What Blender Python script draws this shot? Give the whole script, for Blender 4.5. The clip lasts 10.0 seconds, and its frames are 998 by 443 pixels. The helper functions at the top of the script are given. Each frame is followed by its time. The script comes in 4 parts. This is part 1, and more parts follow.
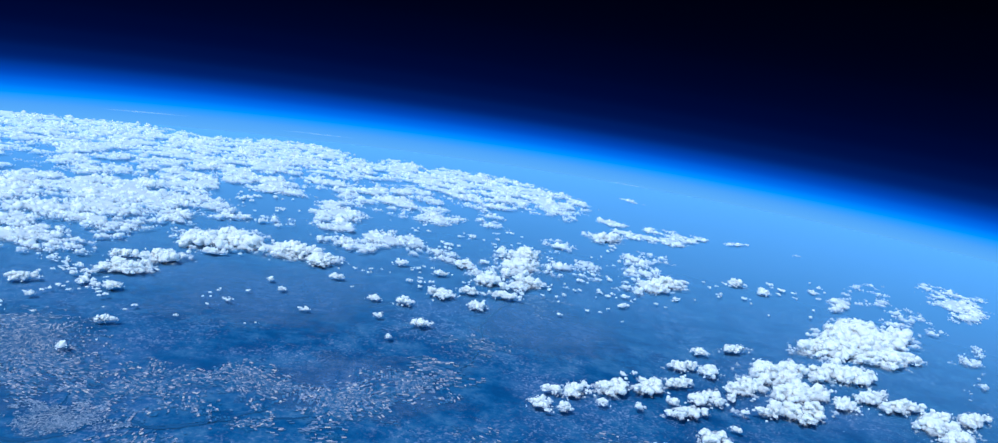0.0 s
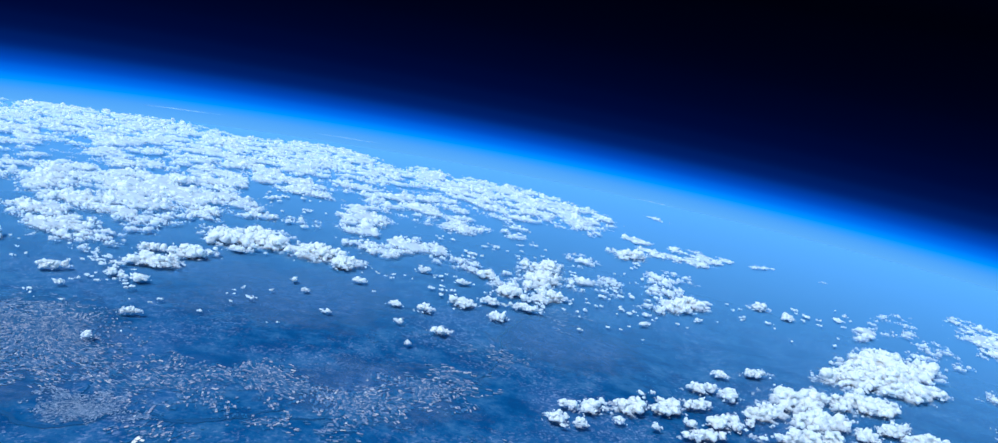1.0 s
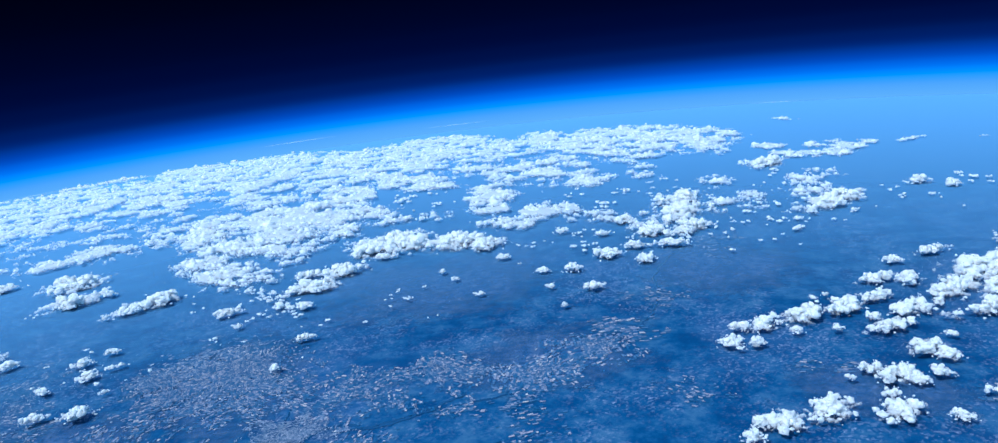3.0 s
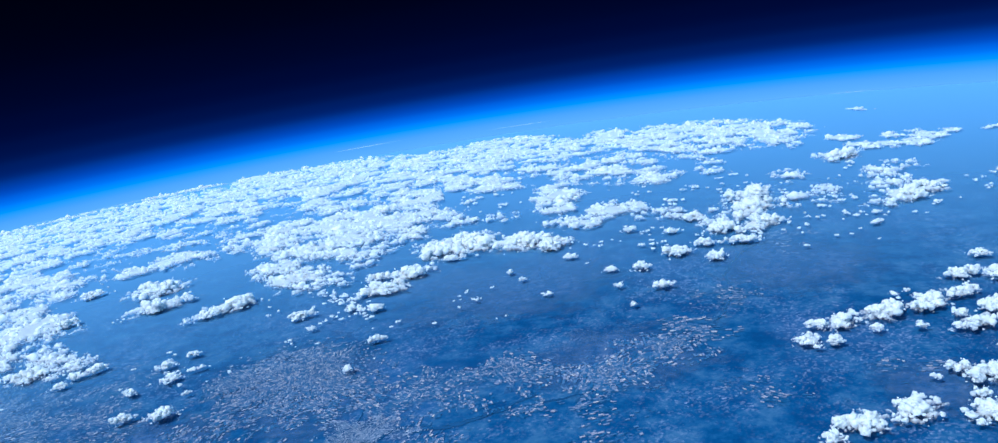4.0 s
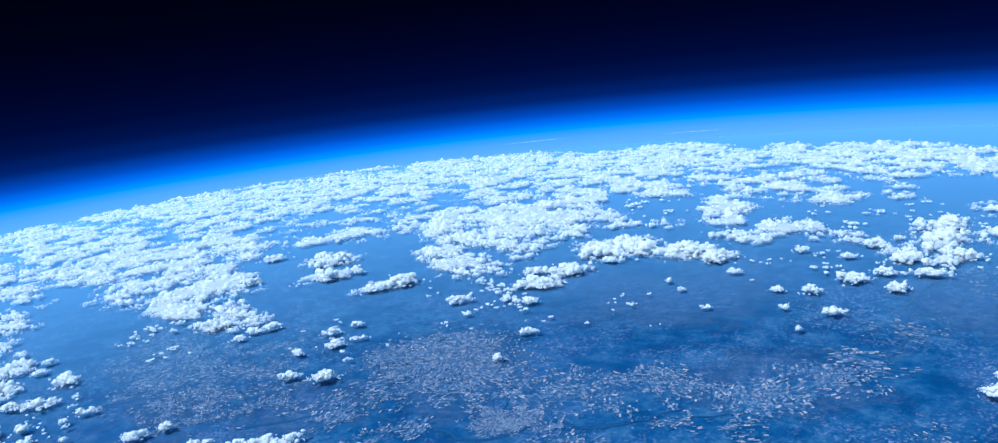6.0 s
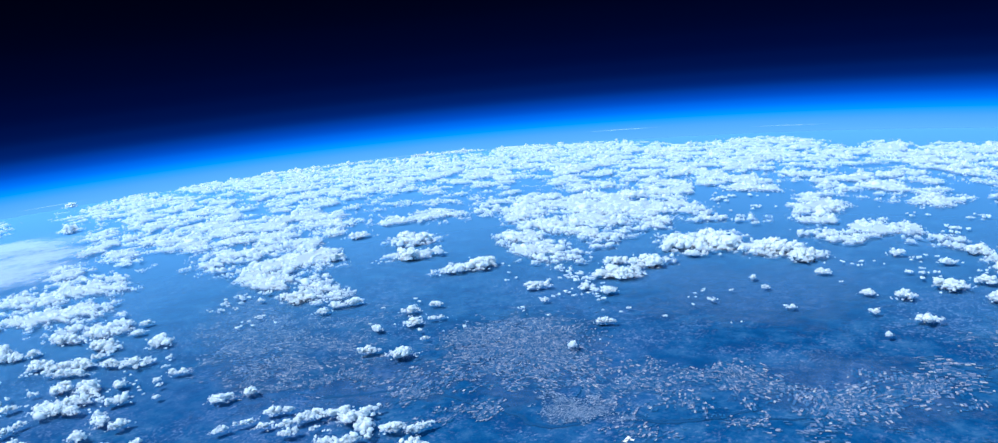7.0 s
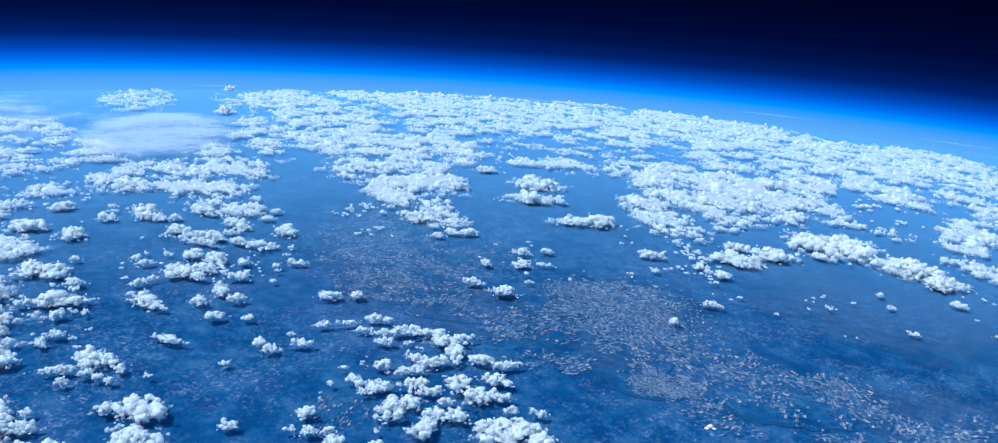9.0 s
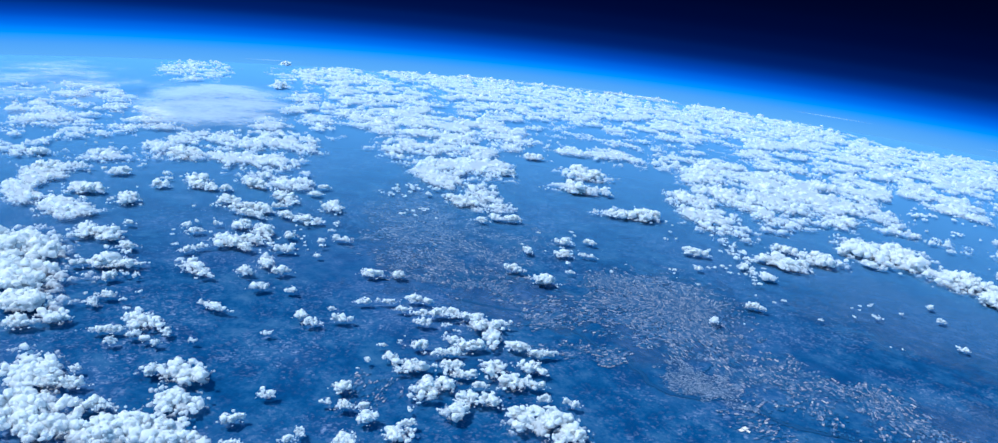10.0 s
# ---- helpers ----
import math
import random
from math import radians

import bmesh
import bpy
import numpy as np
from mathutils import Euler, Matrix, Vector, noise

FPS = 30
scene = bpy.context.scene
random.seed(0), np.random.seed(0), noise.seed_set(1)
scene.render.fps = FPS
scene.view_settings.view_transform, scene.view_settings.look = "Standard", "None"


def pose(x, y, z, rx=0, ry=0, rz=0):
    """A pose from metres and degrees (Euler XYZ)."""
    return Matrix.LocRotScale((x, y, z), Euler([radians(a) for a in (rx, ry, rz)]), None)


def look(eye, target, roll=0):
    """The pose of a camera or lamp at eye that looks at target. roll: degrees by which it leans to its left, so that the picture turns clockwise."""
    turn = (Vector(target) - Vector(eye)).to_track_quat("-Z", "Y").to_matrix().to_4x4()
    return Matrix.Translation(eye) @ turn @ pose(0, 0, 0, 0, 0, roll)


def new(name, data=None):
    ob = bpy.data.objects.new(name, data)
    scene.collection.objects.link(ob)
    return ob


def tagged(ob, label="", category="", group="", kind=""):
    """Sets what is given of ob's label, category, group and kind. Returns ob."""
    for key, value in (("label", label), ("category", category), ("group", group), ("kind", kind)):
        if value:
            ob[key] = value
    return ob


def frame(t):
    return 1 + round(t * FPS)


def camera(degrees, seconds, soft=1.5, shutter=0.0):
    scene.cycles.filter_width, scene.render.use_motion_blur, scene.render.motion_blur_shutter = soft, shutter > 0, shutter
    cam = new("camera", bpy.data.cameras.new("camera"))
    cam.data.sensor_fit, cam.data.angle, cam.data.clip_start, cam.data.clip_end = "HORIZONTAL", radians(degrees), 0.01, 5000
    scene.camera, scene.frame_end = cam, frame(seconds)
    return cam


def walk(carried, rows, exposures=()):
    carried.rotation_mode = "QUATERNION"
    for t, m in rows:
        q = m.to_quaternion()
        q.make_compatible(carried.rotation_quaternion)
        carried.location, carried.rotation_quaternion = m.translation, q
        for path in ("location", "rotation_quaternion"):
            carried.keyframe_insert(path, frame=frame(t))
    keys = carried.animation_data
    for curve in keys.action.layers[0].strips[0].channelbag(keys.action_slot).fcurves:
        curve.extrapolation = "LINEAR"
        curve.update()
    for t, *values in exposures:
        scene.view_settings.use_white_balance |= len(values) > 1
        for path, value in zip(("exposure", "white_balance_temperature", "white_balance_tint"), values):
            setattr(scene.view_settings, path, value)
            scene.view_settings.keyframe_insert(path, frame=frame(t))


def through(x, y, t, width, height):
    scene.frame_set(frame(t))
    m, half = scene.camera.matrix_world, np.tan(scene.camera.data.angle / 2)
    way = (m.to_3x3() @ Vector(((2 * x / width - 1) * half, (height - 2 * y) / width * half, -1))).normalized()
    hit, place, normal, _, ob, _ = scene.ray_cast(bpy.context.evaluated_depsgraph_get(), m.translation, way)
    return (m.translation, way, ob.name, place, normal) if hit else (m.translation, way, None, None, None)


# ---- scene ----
# A view from the edge of space: curved land, cumulus clouds, thin blue air.
# The model is a reduced one, about 1 m to 80 m; its curvature is fitted to the camera's view.
EYE = 366.0        # height of the camera over the land
RADIUS = 27480.0   # radius of the planet in the model, fitted to the horizon as the camera sees it

cam = camera(64.19, 10.0, soft=1.35)
walk(cam, [
    (0.0, pose(0, 0, EYE, 76.50, -8.37, 1.60)),
    (0.5, pose(0, 0, EYE, 77.01, -10.77, 2.89)),
    (1.0, pose(0, 0, EYE, 76.92, -10.61, 3.99)),
    (1.5, pose(0, 0, EYE, 76.21, -7.10, 4.90)),
    (2.0, pose(0, 0, EYE, 75.11, -1.76, 5.75)),
    (2.5, pose(0, 0, EYE, 73.96, 3.24, 6.79)),
    (4.0, pose(0, 0, EYE, 74.39, 8.66, 13.49)),
    (4.5, pose(0, 0, EYE, 75.05, 7.12, 16.68)),
    (5.0, pose(0, 0, EYE, 75.33, 6.35, 19.86)),
    (5.5, pose(0, 0, EYE, 75.53, 6.01, 23.07)),
    (7.0, pose(0, 0, EYE, 75.54, 5.16, 32.60)),
    (7.5, pose(0, 0, EYE, 74.15, 2.72, 35.85)),
    (8.0, pose(0, 0, EYE, 73.73, 0.99, 38.78)),
    (8.5, pose(0, 0, EYE, 72.65, -0.47, 41.52)),
    (9.0, pose(0, 0, EYE, 72.06, -3.67, 44.28)),
    (9.5, pose(0, 0, EYE, 71.28, -4.84, 46.49)),
    (10.0, pose(0, 0, EYE, 70.79, -5.77, 48.33)),
], exposures=[
    (0.0, 0.0, 5800, 6), (2.5, 0.02, 5800, 6), (4.5, 0.07, 5800, 6), (5.5, 0.11, 5800, 6),
    (7.0, 0.15, 5800, 6), (7.5, 0.18, 5800, 6), (8.0, 0.03, 5800, 6), (8.5, -0.04, 5800, 6), (10.0, 0.0, 5800, 6)])

# ---- light ----
world = bpy.data.worlds.new("space")
scene.world = world
world.use_nodes = True
SUN_HEIGHT, SUN_SIDE = 57.0, 138.0   # degrees: height, and turn to the left from +y


def srgb(r, g, b):
    """Linear colour from an 8-bit display colour."""
    return tuple((c / 12.92 if c <= 0.04045 else ((c + 0.055) / 1.055) ** 2.4) for c in (r / 255, g / 255, b / 255)) + (1.0,)


def air_and_space():
    """Thin bright air over the horizon that fades into black space."""
    nt = world.node_tree
    bg = nt.nodes["Background"]
    co = nt.nodes.new("ShaderNodeTexCoord")
    sep = nt.nodes.new("ShaderNodeSeparateXYZ")
    asin = nt.nodes.new("ShaderNodeMath")
    asin.operation = "ARCSINE"
    rng = nt.nodes.new("ShaderNodeMapRange")
    rng.inputs["From Min"].default_value = radians(-12)
    rng.inputs["From Max"].default_value = radians(8)
    ramp = nt.nodes.new("ShaderNodeValToRGB")
    ramp.color_ramp.interpolation = "CARDINAL"
    nt.links.new(co.outputs["Generated"], sep.inputs[0])
    nt.links.new(sep.outputs["Z"], asin.inputs[0])
    nt.links.new(asin.outputs[0], rng.inputs["Value"])
    nt.links.new(rng.outputs[0], ramp.inputs[0])
    nt.links.new(ramp.outputs[0], bg.inputs["Color"])
    bg.inputs["Strength"].default_value = 1.0
    els = ramp.color_ramp.elements
    stops = [(-12.0, srgb(112, 176, 236)), (-9.2, srgb(104, 174, 240)), (-8.45, srgb(84, 162, 242)), (-7.95, srgb(44, 150, 250)),
             (-7.5, srgb(4, 120, 236)), (-6.9, srgb(0, 84, 196)), (-6.0, srgb(0, 46, 126)), (-5.0, srgb(0, 25, 84)),
             (-3.8, srgb(0, 13, 60)), (-2.2, srgb(0, 7, 44)), (0.5, srgb(0, 3, 27)), (5.0, srgb(0, 1, 12))]
    for k, (deg, col) in enumerate(stops):
        at = (deg + 12) / 20
        el = els[k] if k < 2 else els.new(at)
        el.position = at
        el.color = col


air_and_space()
sun = new("sun", bpy.data.lights.new("sun", "SUN"))
sun.data.energy, sun.data.angle, sun.data.color = 4.7, radians(6.0), (0.98, 0.99, 0.97)
sun.matrix_world = look((0, 0, 3000), (Vector((0, 0, 3000)) - Vector((
    -math.sin(radians(SUN_SIDE)) * math.cos(radians(SUN_HEIGHT)),
    math.cos(radians(SUN_SIDE)) * math.cos(radians(SUN_HEIGHT)),
    math.sin(radians(SUN_HEIGHT))))))

# added fill lamp, standing in for the air's scattered blue, to lift shadows
sky = new("sky_fill", bpy.data.lights.new("sky_fill", "SUN"))
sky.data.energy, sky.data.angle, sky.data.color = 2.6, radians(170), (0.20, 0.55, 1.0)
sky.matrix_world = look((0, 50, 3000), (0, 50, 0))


# ---- materials ----
def material(name, base, rough=0.9):
    m = bpy.data.materials.new(name)
    m.use_nodes = True
    b = m.node_tree.nodes["Principled BSDF"]
    b.inputs["Base Color"].default_value = (*base, 1)
    b.inputs["Roughness"].default_value = rough
    b.inputs["Specular IOR Level"].default_value = 0.1
    return m


def add(m, kind, **values):
    n = m.node_tree.nodes.new("ShaderNode" + kind)
    for key, v in values.items():
        n.inputs[key.replace("_", " ")].default_value = v
    return n


def link(m, a, b):
    m.node_tree.links.new(a, b)


def ramp_of(m, fac, *stops):
    r = m.node_tree.nodes.new("ShaderNodeValToRGB")
    for k, (at, col) in enumerate(stops):
        el = r.color_ramp.elements[k] if k < 2 else r.color_ramp.elements.new(at)
        el.position, el.color = at, (*col, 1)
    link(m, fac, r.inputs[0])
    return r.outputs[0]


def mixed(m, fac, a, b, how="MIX"):
    n = m.node_tree.nodes.new("ShaderNodeMix")
    n.data_type, n.blend_type = "RGBA", how
    for value, socket in ((fac, n.inputs["Factor"]), (a, n.inputs["A"]), (b, n.inputs["B"])):
        if isinstance(value, (int, float)):
            socket.default_value = value
        elif isinstance(value, tuple):
            socket.default_value = (*value, 1)
        else:
            link(m, value, socket)
    return n.outputs["Result"]


def noise_of(m, co, scale, detail=6.0, rough=0.6):
    n = add(m, "TexNoise", Scale=scale, Detail=detail, Roughness=rough)
    link(m, co, n.inputs["Vector"])
    return n.outputs["Fac"]


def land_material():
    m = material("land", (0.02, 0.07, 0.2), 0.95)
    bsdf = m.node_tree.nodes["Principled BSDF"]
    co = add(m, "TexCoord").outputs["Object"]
    # the base colours here include the blue haze of the air above the land
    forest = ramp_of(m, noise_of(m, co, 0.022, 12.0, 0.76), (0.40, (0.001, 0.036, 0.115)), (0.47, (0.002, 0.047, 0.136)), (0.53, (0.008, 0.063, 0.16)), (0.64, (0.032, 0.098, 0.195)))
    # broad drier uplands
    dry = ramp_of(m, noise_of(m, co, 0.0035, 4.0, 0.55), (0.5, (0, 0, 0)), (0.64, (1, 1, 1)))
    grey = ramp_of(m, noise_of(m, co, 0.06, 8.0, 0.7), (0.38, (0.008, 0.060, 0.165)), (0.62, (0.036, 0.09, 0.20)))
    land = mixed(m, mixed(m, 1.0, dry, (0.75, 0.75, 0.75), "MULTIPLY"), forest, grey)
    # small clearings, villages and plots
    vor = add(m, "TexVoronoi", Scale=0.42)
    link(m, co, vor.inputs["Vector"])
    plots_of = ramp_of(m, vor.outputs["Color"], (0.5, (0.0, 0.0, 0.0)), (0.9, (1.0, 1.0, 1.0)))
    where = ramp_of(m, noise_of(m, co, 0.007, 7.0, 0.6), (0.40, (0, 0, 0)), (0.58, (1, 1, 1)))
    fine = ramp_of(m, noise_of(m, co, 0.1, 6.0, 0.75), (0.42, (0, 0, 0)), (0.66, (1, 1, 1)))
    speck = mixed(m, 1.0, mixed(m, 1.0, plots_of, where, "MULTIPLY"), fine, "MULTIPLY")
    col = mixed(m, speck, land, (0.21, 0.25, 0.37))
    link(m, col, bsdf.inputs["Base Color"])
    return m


def cloud_material(name, thickest, lumps, through, fine, full):
    """White vapour: thin and see-through at the ragged edges."""
    m = material(name, (0.95, 0.95, 0.95), 1.0)
    nt = m.node_tree
    bsdf = nt.nodes["Principled BSDF"]
    bsdf.inputs["Specular IOR Level"].default_value = 0.0
    co = nt.nodes.new("ShaderNodeNewGeometry").outputs["Position"]
    grain = noise_of(m, co, fine, 5.0, 0.65)
    bump = add(m, "Bump", Strength=lumps, Distance=2.6)
    link(m, grain, bump.inputs["Height"])
    link(m, bump.outputs[0], bsdf.inputs["Normal"])
    trans = add(m, "BsdfTranslucent", Color=(0.93, 0.95, 0.97, 1))
    body = add(m, "MixShader", Fac=through)
    link(m, bsdf.outputs[0], body.inputs[1])
    link(m, trans.outputs[0], body.inputs[2])
    dense = nt.nodes.new("ShaderNodeAttribute")
    dense.attribute_name = "vapour"
    wisp = nt.nodes.new("ShaderNodeMath")
    wisp.operation = "MULTIPLY_ADD"
    wisp.inputs[1].default_value = 0.7
    link(m, grain, wisp.inputs[0])
    link(m, dense.outputs["Fac"], wisp.inputs[2])
    veil_of = add(m, "MapRange", From_Min=0.3, From_Max=full, To_Min=0.0, To_Max=thickest)
    veil_of.interpolation_type = "SMOOTHSTEP"
    link(m, wisp.outputs[0], veil_of.inputs["Value"])
    mix = add(m, "MixShader")
    link(m, veil_of.outputs[0], mix.inputs["Fac"])
    link(m, add(m, "BsdfTransparent").outputs[0], mix.inputs[1])
    link(m, body.outputs[0], mix.inputs[2])
    link(m, mix.outputs[0], nt.nodes["Material Output"].inputs["Surface"])
    return m


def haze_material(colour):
    """Matt blue sheet in place of hazy air, as opaque as its own cover says."""
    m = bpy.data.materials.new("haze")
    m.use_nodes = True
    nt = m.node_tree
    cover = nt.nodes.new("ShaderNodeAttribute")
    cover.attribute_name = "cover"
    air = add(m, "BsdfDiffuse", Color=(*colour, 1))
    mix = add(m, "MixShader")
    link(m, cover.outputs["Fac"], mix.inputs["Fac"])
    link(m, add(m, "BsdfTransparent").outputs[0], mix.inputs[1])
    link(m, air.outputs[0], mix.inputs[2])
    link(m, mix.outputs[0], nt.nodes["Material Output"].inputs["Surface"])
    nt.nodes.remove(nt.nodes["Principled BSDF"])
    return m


def plot_material(name, *stops):
    """Plots of land that differ from one another in colour."""
    m = material(name, (0.2, 0.2, 0.25), 0.95)
    geo = m.node_tree.nodes.new("ShaderNodeNewGeometry")
    col = ramp_of(m, geo.outputs["Random Per Island"], *stops)
    stain = noise_of(m, geo.outputs["Position"], 0.5, 4.0, 0.6)
    link(m, mixed(m, stain, mixed(m, 0.3, col, (0.015, 0.07, 0.17)), col), m.node_tree.nodes["Principled BSDF"].inputs["Base Color"])
    return m


def river_material():
    m = material("river", (0.03, 0.15, 0.42), 0.25)
    m.node_tree.nodes["Principled BSDF"].inputs["Specular IOR Level"].default_value = 0.4
    co = m.node_tree.nodes.new("ShaderNodeNewGeometry").outputs["Position"]
    col = ramp_of(m, noise_of(m, co, 0.05, 4.0, 0.6), (0.35, (0.001, 0.028, 0.095)), (0.65, (0.003, 0.04, 0.12)))
    link(m, col, m.node_tree.nodes["Principled BSDF"].inputs["Base Color"])
    return m


def upland_material():
    """Open ground that thins out into the forest around it."""
    m = material("upland", (0.04, 0.095, 0.215), 0.95)
    nt = m.node_tree
    bsdf = nt.nodes["Principled BSDF"]
    co = nt.nodes.new("ShaderNodeNewGeometry").outputs["Position"]
    col = ramp_of(m, noise_of(m, co, 0.09, 9.0, 0.75), (0.36, (0.012, 0.07, 0.185)), (0.5, (0.036, 0.092, 0.21)), (0.66, (0.085, 0.135, 0.245)))
    link(m, col, bsdf.inputs["Base Color"])
    cover = nt.nodes.new("ShaderNodeAttribute")
    cover.attribute_name = "cover"
    ragged = nt.nodes.new("ShaderNodeMath")
    ragged.operation = "MULTIPLY_ADD"
    ragged.inputs[1].default_value = 2.2
    link(m, noise_of(m, co, 0.025, 9.0, 0.7), ragged.inputs[0])
    link(m, cover.outputs["Fac"], ragged.inputs[2])
    edge = add(m, "MapRange", From_Min=1.2, From_Max=1.85, To_Min=0.0, To_Max=0.75)
    link(m, ragged.outputs[0], edge.inputs["Value"])
    link(m, edge.outputs[0], bsdf.inputs["Alpha"])
    return m


# UPLAND, FIELDS and TOWN colours also have the air's blue mixed in
UPLAND = upland_material()
FIELDS = plot_material("fields", (0.0, (0.006, 0.066, 0.165)), (0.35, (0.022, 0.095, 0.21)), (0.58, (0.075, 0.14, 0.25)), (0.8, (0.19, 0.21, 0.305)), (0.94, (0.34, 0.31, 0.355)), (1.0, (0.48, 0.46, 0.47)))
TOWN = plot_material("town", (0.0, (0.06, 0.12, 0.22)), (0.5, (0.13, 0.18, 0.28)), (1.0, (0.30, 0.33, 0.42)))
QUARRY = plot_material("quarry", (0.0, (0.7, 0.6, 0.52)), (1.0, (0.85, 0.75, 0.66)))
RIVER = river_material()
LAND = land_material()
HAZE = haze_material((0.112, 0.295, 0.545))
HEAP = cloud_material("heaped_cloud", 0.93, 0.25, 0.62, 0.4, 1.2)
VEIL = cloud_material("thin_cloud", 0.5, 0.1, 0.4, 0.05, 1.05)


# ---- ground ----
def level(x, y):
    """Height of the curved land."""
    return np.sqrt(RADIUS ** 2 - x ** 2 - y ** 2) - RADIUS


def mesh_object(name, verts, faces, mat, smooth=True, parent=None):
    me = bpy.data.meshes.new(name)
    verts, faces = np.asarray(verts, np.float32), np.asarray(faces, np.int32)
    n = faces.shape[1]
    me.vertices.add(len(verts))
    me.vertices.foreach_set("co", verts.ravel())
    me.loops.add(faces.size)
    me.loops.foreach_set("vertex_index", faces.ravel())
    me.polygons.add(len(faces))
    me.polygons.foreach_set("loop_start", np.arange(0, faces.size, n, dtype=np.int32))
    if smooth:
        me.polygons.foreach_set("use_smooth", np.ones(len(faces), bool))
    me.update(calc_edges=True)
    me.validate()
    me.materials.append(mat)
    ob = new(name, me)
    ob.parent = parent
    return ob


def ring(name, r0, r1, rings, sides, lift, mat):
    """A curved disc or ring that follows the planet."""
    rr = r0 + (r1 - r0) * np.linspace(0, 1, rings + 1) ** 1.3
    a = np.linspace(0, 2 * np.pi, sides, endpoint=False)
    x, y = np.outer(rr, np.cos(a)), np.outer(rr, np.sin(a))
    verts = np.stack([x, y, level(x, y) + lift], -1).reshape(-1, 3)
    i, j = np.meshgrid(np.arange(rings), np.arange(sides), indexing="ij")
    k = (j + 1) % sides
    faces = np.stack([i * sides + j, (i + 1) * sides + j, (i + 1) * sides + k, i * sides + k], -1).reshape(-1, 4)
    return mesh_object(name, verts, faces, mat)


tagged(ring("ground", 0.002, 5200.0, 150, 320, 0.0, LAND), "dark forested land, blue of the air in its colour, curving away to the horizon", "ground", kind="structure")


def add_haze(name, text, inner, lift, cover_at):
    """A sheet imitating haze over the land, more opaque with distance from the camera."""
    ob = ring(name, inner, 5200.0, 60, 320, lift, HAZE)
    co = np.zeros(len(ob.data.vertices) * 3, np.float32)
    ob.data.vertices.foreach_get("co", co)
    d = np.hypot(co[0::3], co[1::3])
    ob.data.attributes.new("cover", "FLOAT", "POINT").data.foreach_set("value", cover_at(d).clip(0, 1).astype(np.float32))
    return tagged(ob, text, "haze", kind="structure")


add_haze("haze_sheet", "pale blue sheet standing in for haze over the distant land", 900.0, 1.6, lambda d: 1 - np.exp(-(d - 900) / 900))

# ---- uneven shapes ----
LATTICE = np.random.default_rng(11).uniform(0, 2 * np.pi, (256, 256))


def perlin(x, y):
    """Gradient noise in about -0.7 to 0.7."""
    i, j = np.floor(x).astype(int), np.floor(y).astype(int)
    u, v = x - i, y - j
    a, b = u * u * u * (u * (6 * u - 15) + 10), v * v * v * (v * (6 * v - 15) + 10)

    def corner(di, dj):
        g = LATTICE[(i + di) % 256, (j + dj) % 256]
        return np.cos(g) * (u - di) + np.sin(g) * (v - dj)

    low = corner(0, 0) * (1 - a) + corner(1, 0) * a
    return low * (1 - b) + (corner(0, 1) * (1 - a) + corner(1, 1) * a) * b


def layered(x, y, wave, octaves, gain):
    total, amp = 0.0, 1.0
    for k in range(octaves):
        total = total + amp * perlin(x / wave + 17.3 * k, y / wave - 9.1 * k)
        wave, amp = wave / 2.03, amp * gain
    return total



# ---- land in plots ----
def axes(x, y):
    """Unit vectors across and away from the point under the camera."""
    d = math.hypot(x, y)
    away = np.array([x / d, y / d])
    return np.array([away[1], -away[0]]), away


def plots(name, x, y, rx, ry, share, long, wide, mat, seed):
    """Strips and patches of land that lie side by side, in a ragged region."""
    g = np.random.default_rng(seed)
    lie = g.uniform(0, math.pi)
    verts = []
    tu, tw = np.array([math.cos(lie), math.sin(lie)]), np.array([-math.sin(lie), math.cos(lie)])
    across, away = axes(x, y)
    row = -1.3 * max(rx, ry)
    while row < 1.3 * max(rx, ry):
        deep = wide * g.uniform(0.6, 1.5)
        at = -1.3 * max(rx, ry) + g.uniform(0, long)
        while at < 1.3 * max(rx, ry):
            run = long * g.uniform(0.35, 1.6)
            mid = (at + run / 2) * tu + (row + deep / 2) * tw
            e = math.hypot(mid @ across / rx, mid @ away / ry)
            px, py = x + mid[0], y + mid[1]
            odds = share * (1.2 - e) * 2.0 - 0.15 + 1.1 * noise.noise(Vector((px / 34, py / 34, seed))) + 0.8 * noise.noise(Vector((px / 12, py / 12, seed)))
            if e < 1.25 and g.uniform(0, 1) < odds:
                turn = g.normal(0, 0.08) + 0.5 * noise.noise(Vector((px / 45, py / 45, seed + 0.5)))
                a, b = tu * math.cos(turn) + tw * math.sin(turn), tw * math.cos(turn) - tu * math.sin(turn)
                for su, sw in ((-1, -1), (1, -1), (1, 1), (-1, 1)):
                    q = mid + a * su * run * g.uniform(0.40, 0.49) + b * sw * deep * g.uniform(0.34, 0.47)
                    qx, qy = x + q[0], y + q[1]
                    verts.append((qx, qy, float(level(qx, qy)) + 0.7))
            at += run
        row += deep
    ob = mesh_object(name, np.array(verts) - (x, y, 0), np.arange(len(verts)).reshape(-1, 4), mat, smooth=False)
    ob.location = (x, y, 0)
    return ob


PLOTS = [0]


def farmland(x, y, rx, ry, share, scale=1.0):
    PLOTS[0] += 1
    tagged(plots("farm_fields", x, y, rx, ry, min(1.15 * share, 0.75), 5.2 * scale, 2.7 * scale, FIELDS, PLOTS[0]), "patchwork of small pale pinkish and green farm fields", "fields", kind="stuff")


